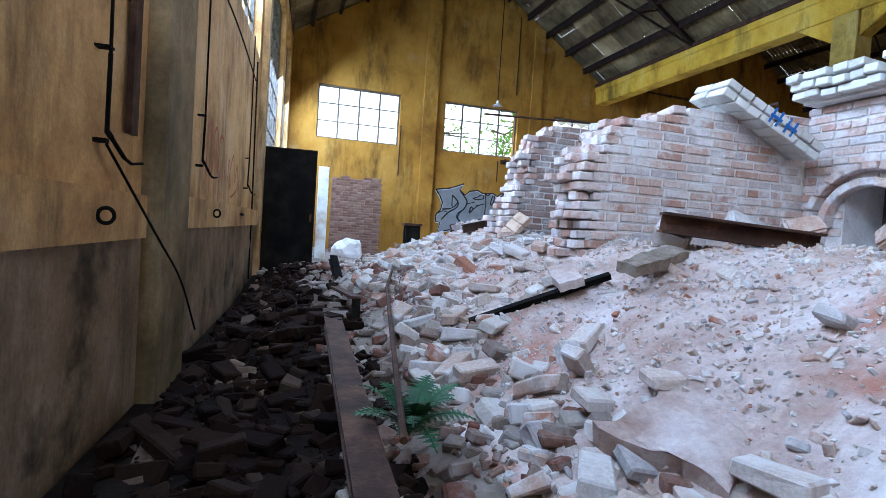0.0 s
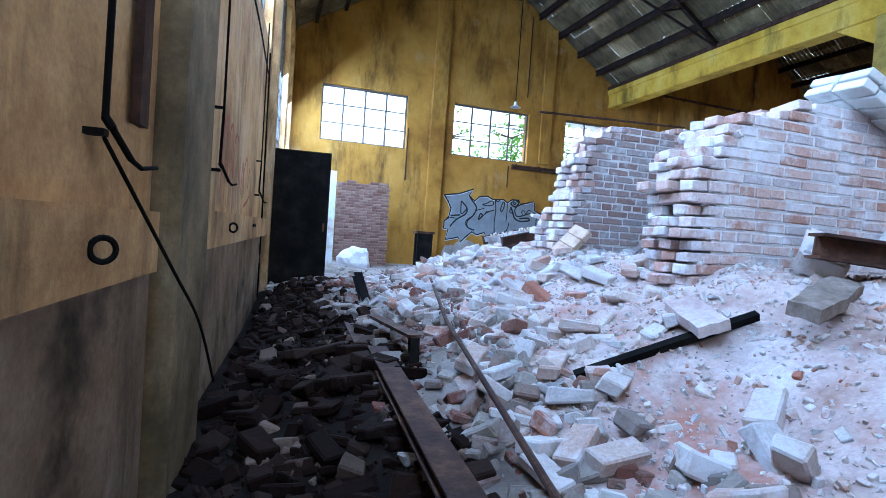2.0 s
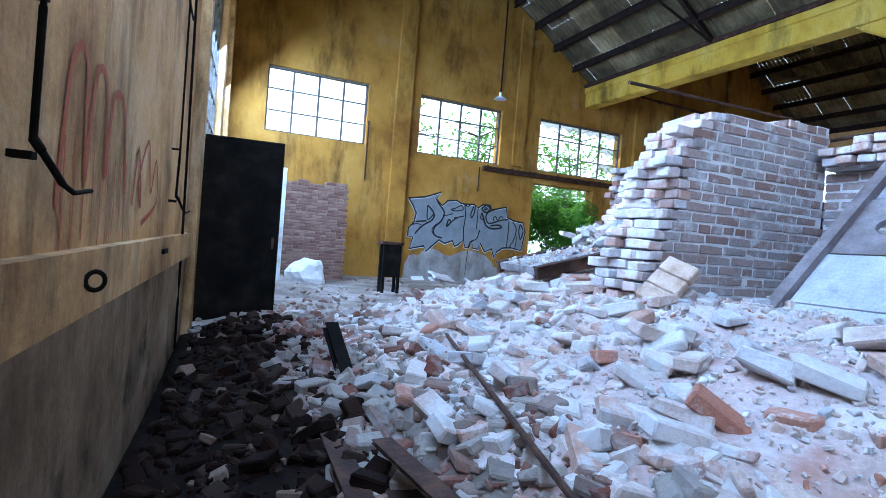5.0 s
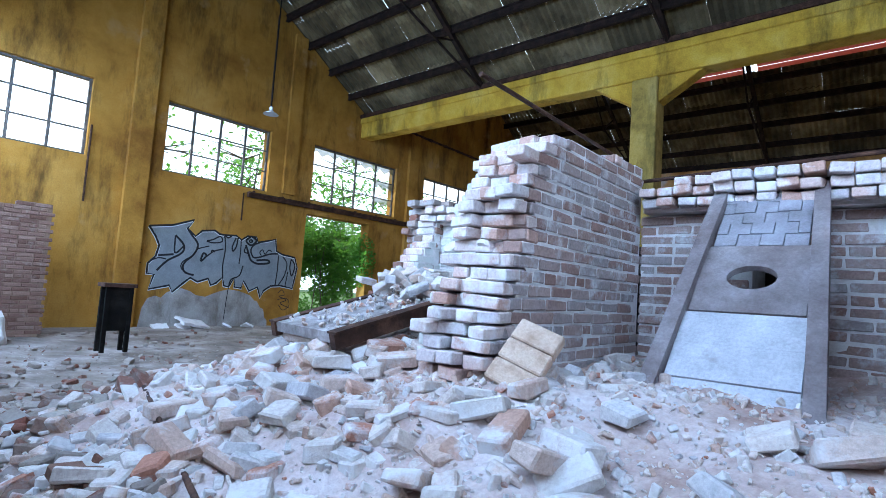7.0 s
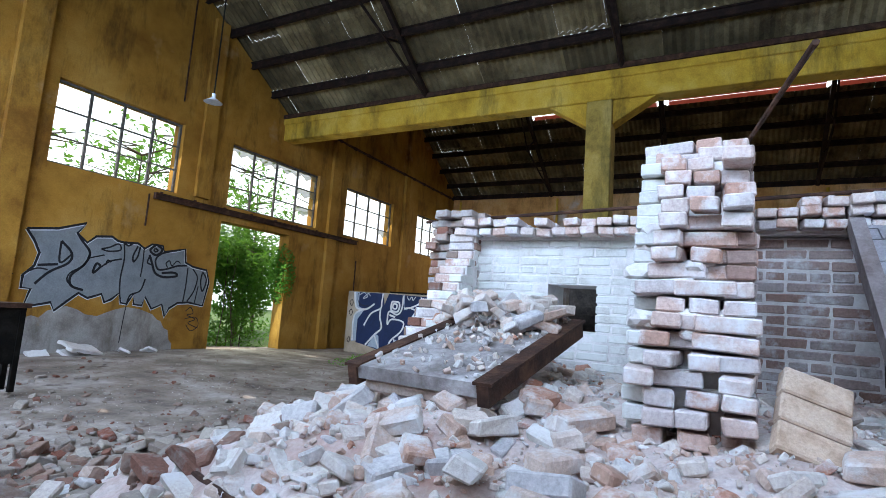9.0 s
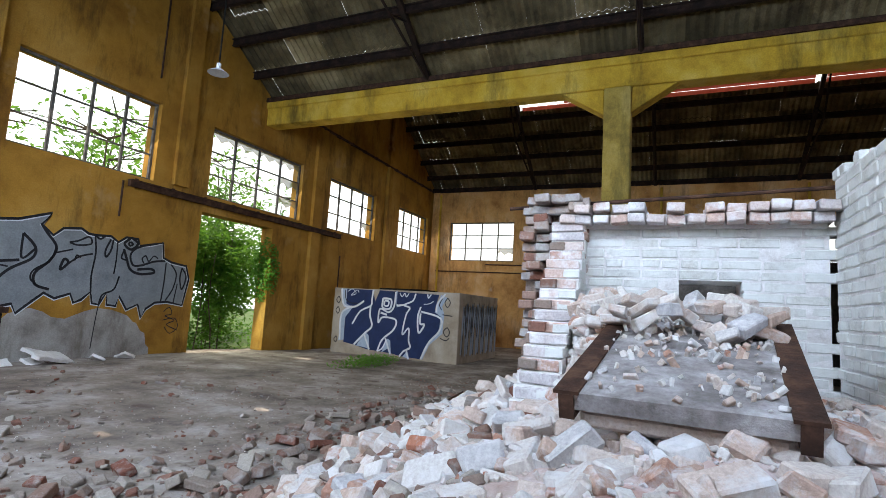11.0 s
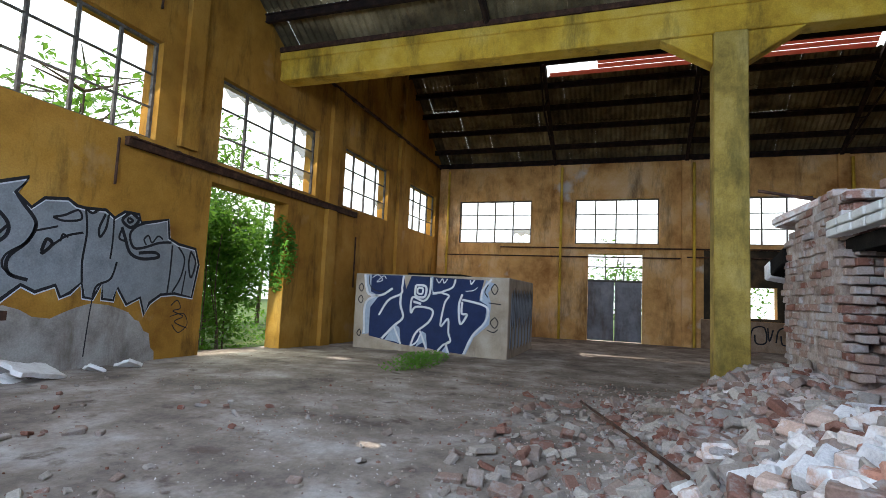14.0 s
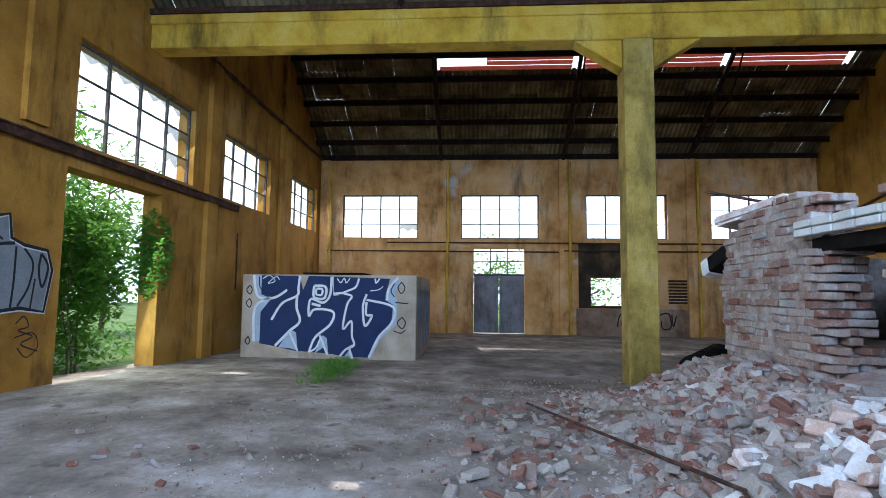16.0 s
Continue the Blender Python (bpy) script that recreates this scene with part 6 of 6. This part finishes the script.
for a, b in ((1.6, 5.2), (5.5, 10.0), (10.4, 14.9)):
    vent = thing("roof_louvre", "red louvre slats in the roof near the ridge", "roof louvre", "roof louvres", at=(19.69, (a + b) / 2, 9.56))
    for k in range(6):
        bm = bmesh.new()
        t = -0.455 + 0.182 * k
        end = (b - a) / 2 - (1.6 if a > 10 and k in (1, 2) else 0.25 if k == 5 else 0)
        box(bm, -0.076, 0.076, -(b - a) / 2, end, -0.012, 0.012, pose(-t * 0.842, 0, t * 0.539, 0, 32.6, 0))
        part("slat", bm, REDTILE, vent)

# ---- outside: trees and shrubs ----
def leaf_mesh(name, centre, spread, n, size, r):
    vs, fs = [], []
    for k in range(n):
        d = Vector((r.gauss(0, 1), r.gauss(0, 1), r.gauss(0, 1)))
        d = d.normalized() * (r.random() ** 0.45)
        p = Vector((centre[0] + d.x * spread[0], centre[1] + d.y * spread[1], centre[2] + d.z * spread[2]))
        if noise.noise(p * 0.9) < -0.18 + 0.38 * smooth(2.8, 4.2, p.z):
            continue
        e = Euler((r.uniform(-0.9, 0.9), r.uniform(-0.9, 0.9), r.uniform(0, math.tau))).to_matrix()
        s = size * r.uniform(0.6, 1.3)
        b = len(vs)
        for q in ((-1, 0, 0), (0, -0.45, 0.12), (1, 0, -0.1), (0, 0.45, 0.12)):
            vs.append(p + e @ (Vector(q) * s))
        fs += [(b, b + 1, b + 2), (b, b + 2, b + 3)]
    me = bpy.data.meshes.new(name)
    me.from_pydata([tuple(v) for v in vs], [], fs)
    me.materials.append(LEAF)
    return new(name, me)


def tree(x, y, h, spread, n, size, seed, trunk=0.05, low=0.25, label="slender green tree outside the opening"):
    r = random.Random(seed)
    t = thing("tree", label, "tree", "trees outside", at=(x, y, -0.12))
    bm = bmesh.new()
    p, tips = Vector((0, 0, 0)), []
    for k in range(5):
        q = p + Vector((r.uniform(-0.15, 0.15), r.uniform(-0.15, 0.15), h / 5.5))
        rod(bm, p, q, trunk * (1 - 0.17 * k), 7, trunk * (1 - 0.17 * (k + 1)))
        if k > 0:
            for j in range(3):
                a = r.uniform(0, math.tau)
                e = q + Vector((math.cos(a) * spread * 0.6, math.sin(a) * spread * 0.6, r.uniform(0.1, 0.6)))
                rod(bm, q, e, trunk * 0.35, 5, trunk * 0.12)
                tips.append(e)
        p = q
    part("trunk", bm, BARK, t)
    crown = leaf_mesh("crown", (0, 0, h * (0.5 + low / 2)), (spread, spread, h * (0.55 - low / 2)), n, size, r)
    crown.parent = t
    return t


for k, (x, y, h, s, n, size, lo) in enumerate(((10.6, 21.6, 4.6, 1.0, 1500, 0.085, 0.3), (11.5, 22.1, 5.2, 1.2, 1700, 0.085, 0.35), (12.6, 21.5, 4.2, 0.9, 1500, 0.075, 0.1), (13.4, 22.8, 5.4, 1.5, 1500, 0.09, 0.2), (9.6, 23.2, 6.0, 1.6, 1500, 0.10, 0.25),
                                             (15.8, 25.5, 7.5, 2.2, 1700, 0.12, 0.15), (12.0, 26.5, 8.0, 2.6, 2200, 0.12, 0.1), (7.6, 25.0, 7.6, 2.2, 700, 0.12, 0.15), (18.5, 27.5, 8.0, 2.4, 1500, 0.13, 0.1), (14.0, 30.0, 8.5, 3.5, 2200, 0.15, 0.0), (22.0, 28, 7.5, 2.5, 1400, 0.13, 0.1))):
    tree(x, y, h, s, n * (4 if h < 6 else 2), size * 1.05, k, 0.025 if h < 6 else 0.1, lo)
for k, (x, y) in enumerate(((27.5, 12.6), (28.0, 8.2), (29, 15.5), (29, 4.0))):
    tree(x, y, 4.6, 1.8, 1200, 0.12, 40 + k, 0.06, 0.0, "leafy bush outside the east wall")
r5 = random.Random(5)
for k in range(8):
    x, y = 10.0 + 0.38 * k, 20.9 + r5.uniform(0, 1.6)
    bm = bmesh.new()
    p = Vector((0, 0, 0))
    for j in range(4):
        q = p + Vector((r5.uniform(-0.12, 0.12), r5.uniform(-0.1, 0.1), 0.7))
        rod(bm, p, q, 0.018 - 0.003 * j, 5)
        p = q
    ob = shape("sapling", bm, BARK)
    ob.location = (x, y, -0.12)
    tagged(ob, "thin bare sapling stem outside the opening", "sapling", "saplings")
shrub = tagged(leaf_mesh("undergrowth", (11.8, 22.6, 0.4), (4.0, 1.8, 0.7), 4200, 0.07, random.Random(9)), "low green undergrowth outside the opening", "undergrowth", kind="stuff")
tagged(leaf_mesh("creeper", (12.75, 20.15, 2.3), (0.42, 0.4, 0.95), 1500, 0.065, random.Random(10)), "leafy branch reaching in beside the opening", "branch")
tagged(leaf_mesh("weeds", (12.3, 16.3, 0.16), (1.5, 0.5, 0.14), 1300, 0.035, random.Random(11)), "low green weeds on the earth floor", "weeds", kind="stuff")

# fern beside the rail
FERN = mottled("fern_green", (0.008, 0.04, 0.016), (0.018, 0.085, 0.032), (0.04, 0.14, 0.055), 6, 0.6, relief=0.1)
fern = thing("fern", "bright green fern growing between the bricks", "fern", at=(1.36, 4.28, 0.30))
for k in range(21):
    a = math.tau * k / 21 + 0.3 * math.sin(k)
    reach, rise = 0.20 + 0.09 * math.sin(k * 2.3), 0.26 + 0.08 * math.cos(k * 1.7)
    bm = bmesh.new()
    prev = Vector((0, 0, 0))
    for j in range(12):
        t = (j + 1) / 12
        p = Vector((math.cos(a) * reach * t, math.sin(a) * reach * t, rise * t - 0.17 * t * t + 0.03))
        rod(bm, prev, p, 0.003, 4)
        side = Vector((-math.sin(a), math.cos(a), 0.1))
        w = 0.075 * math.sin(math.pi * min(1, t * 0.9 + 0.08))
        for s in (-1, 1):
            e = p + side * s * w
            f = (p - prev) * 0.6
            bm.faces.new([bm.verts.new(v) for v in (p - f, e, p + f * 0.8)])
        prev = p
    part("frond", bm, FERN, fern)
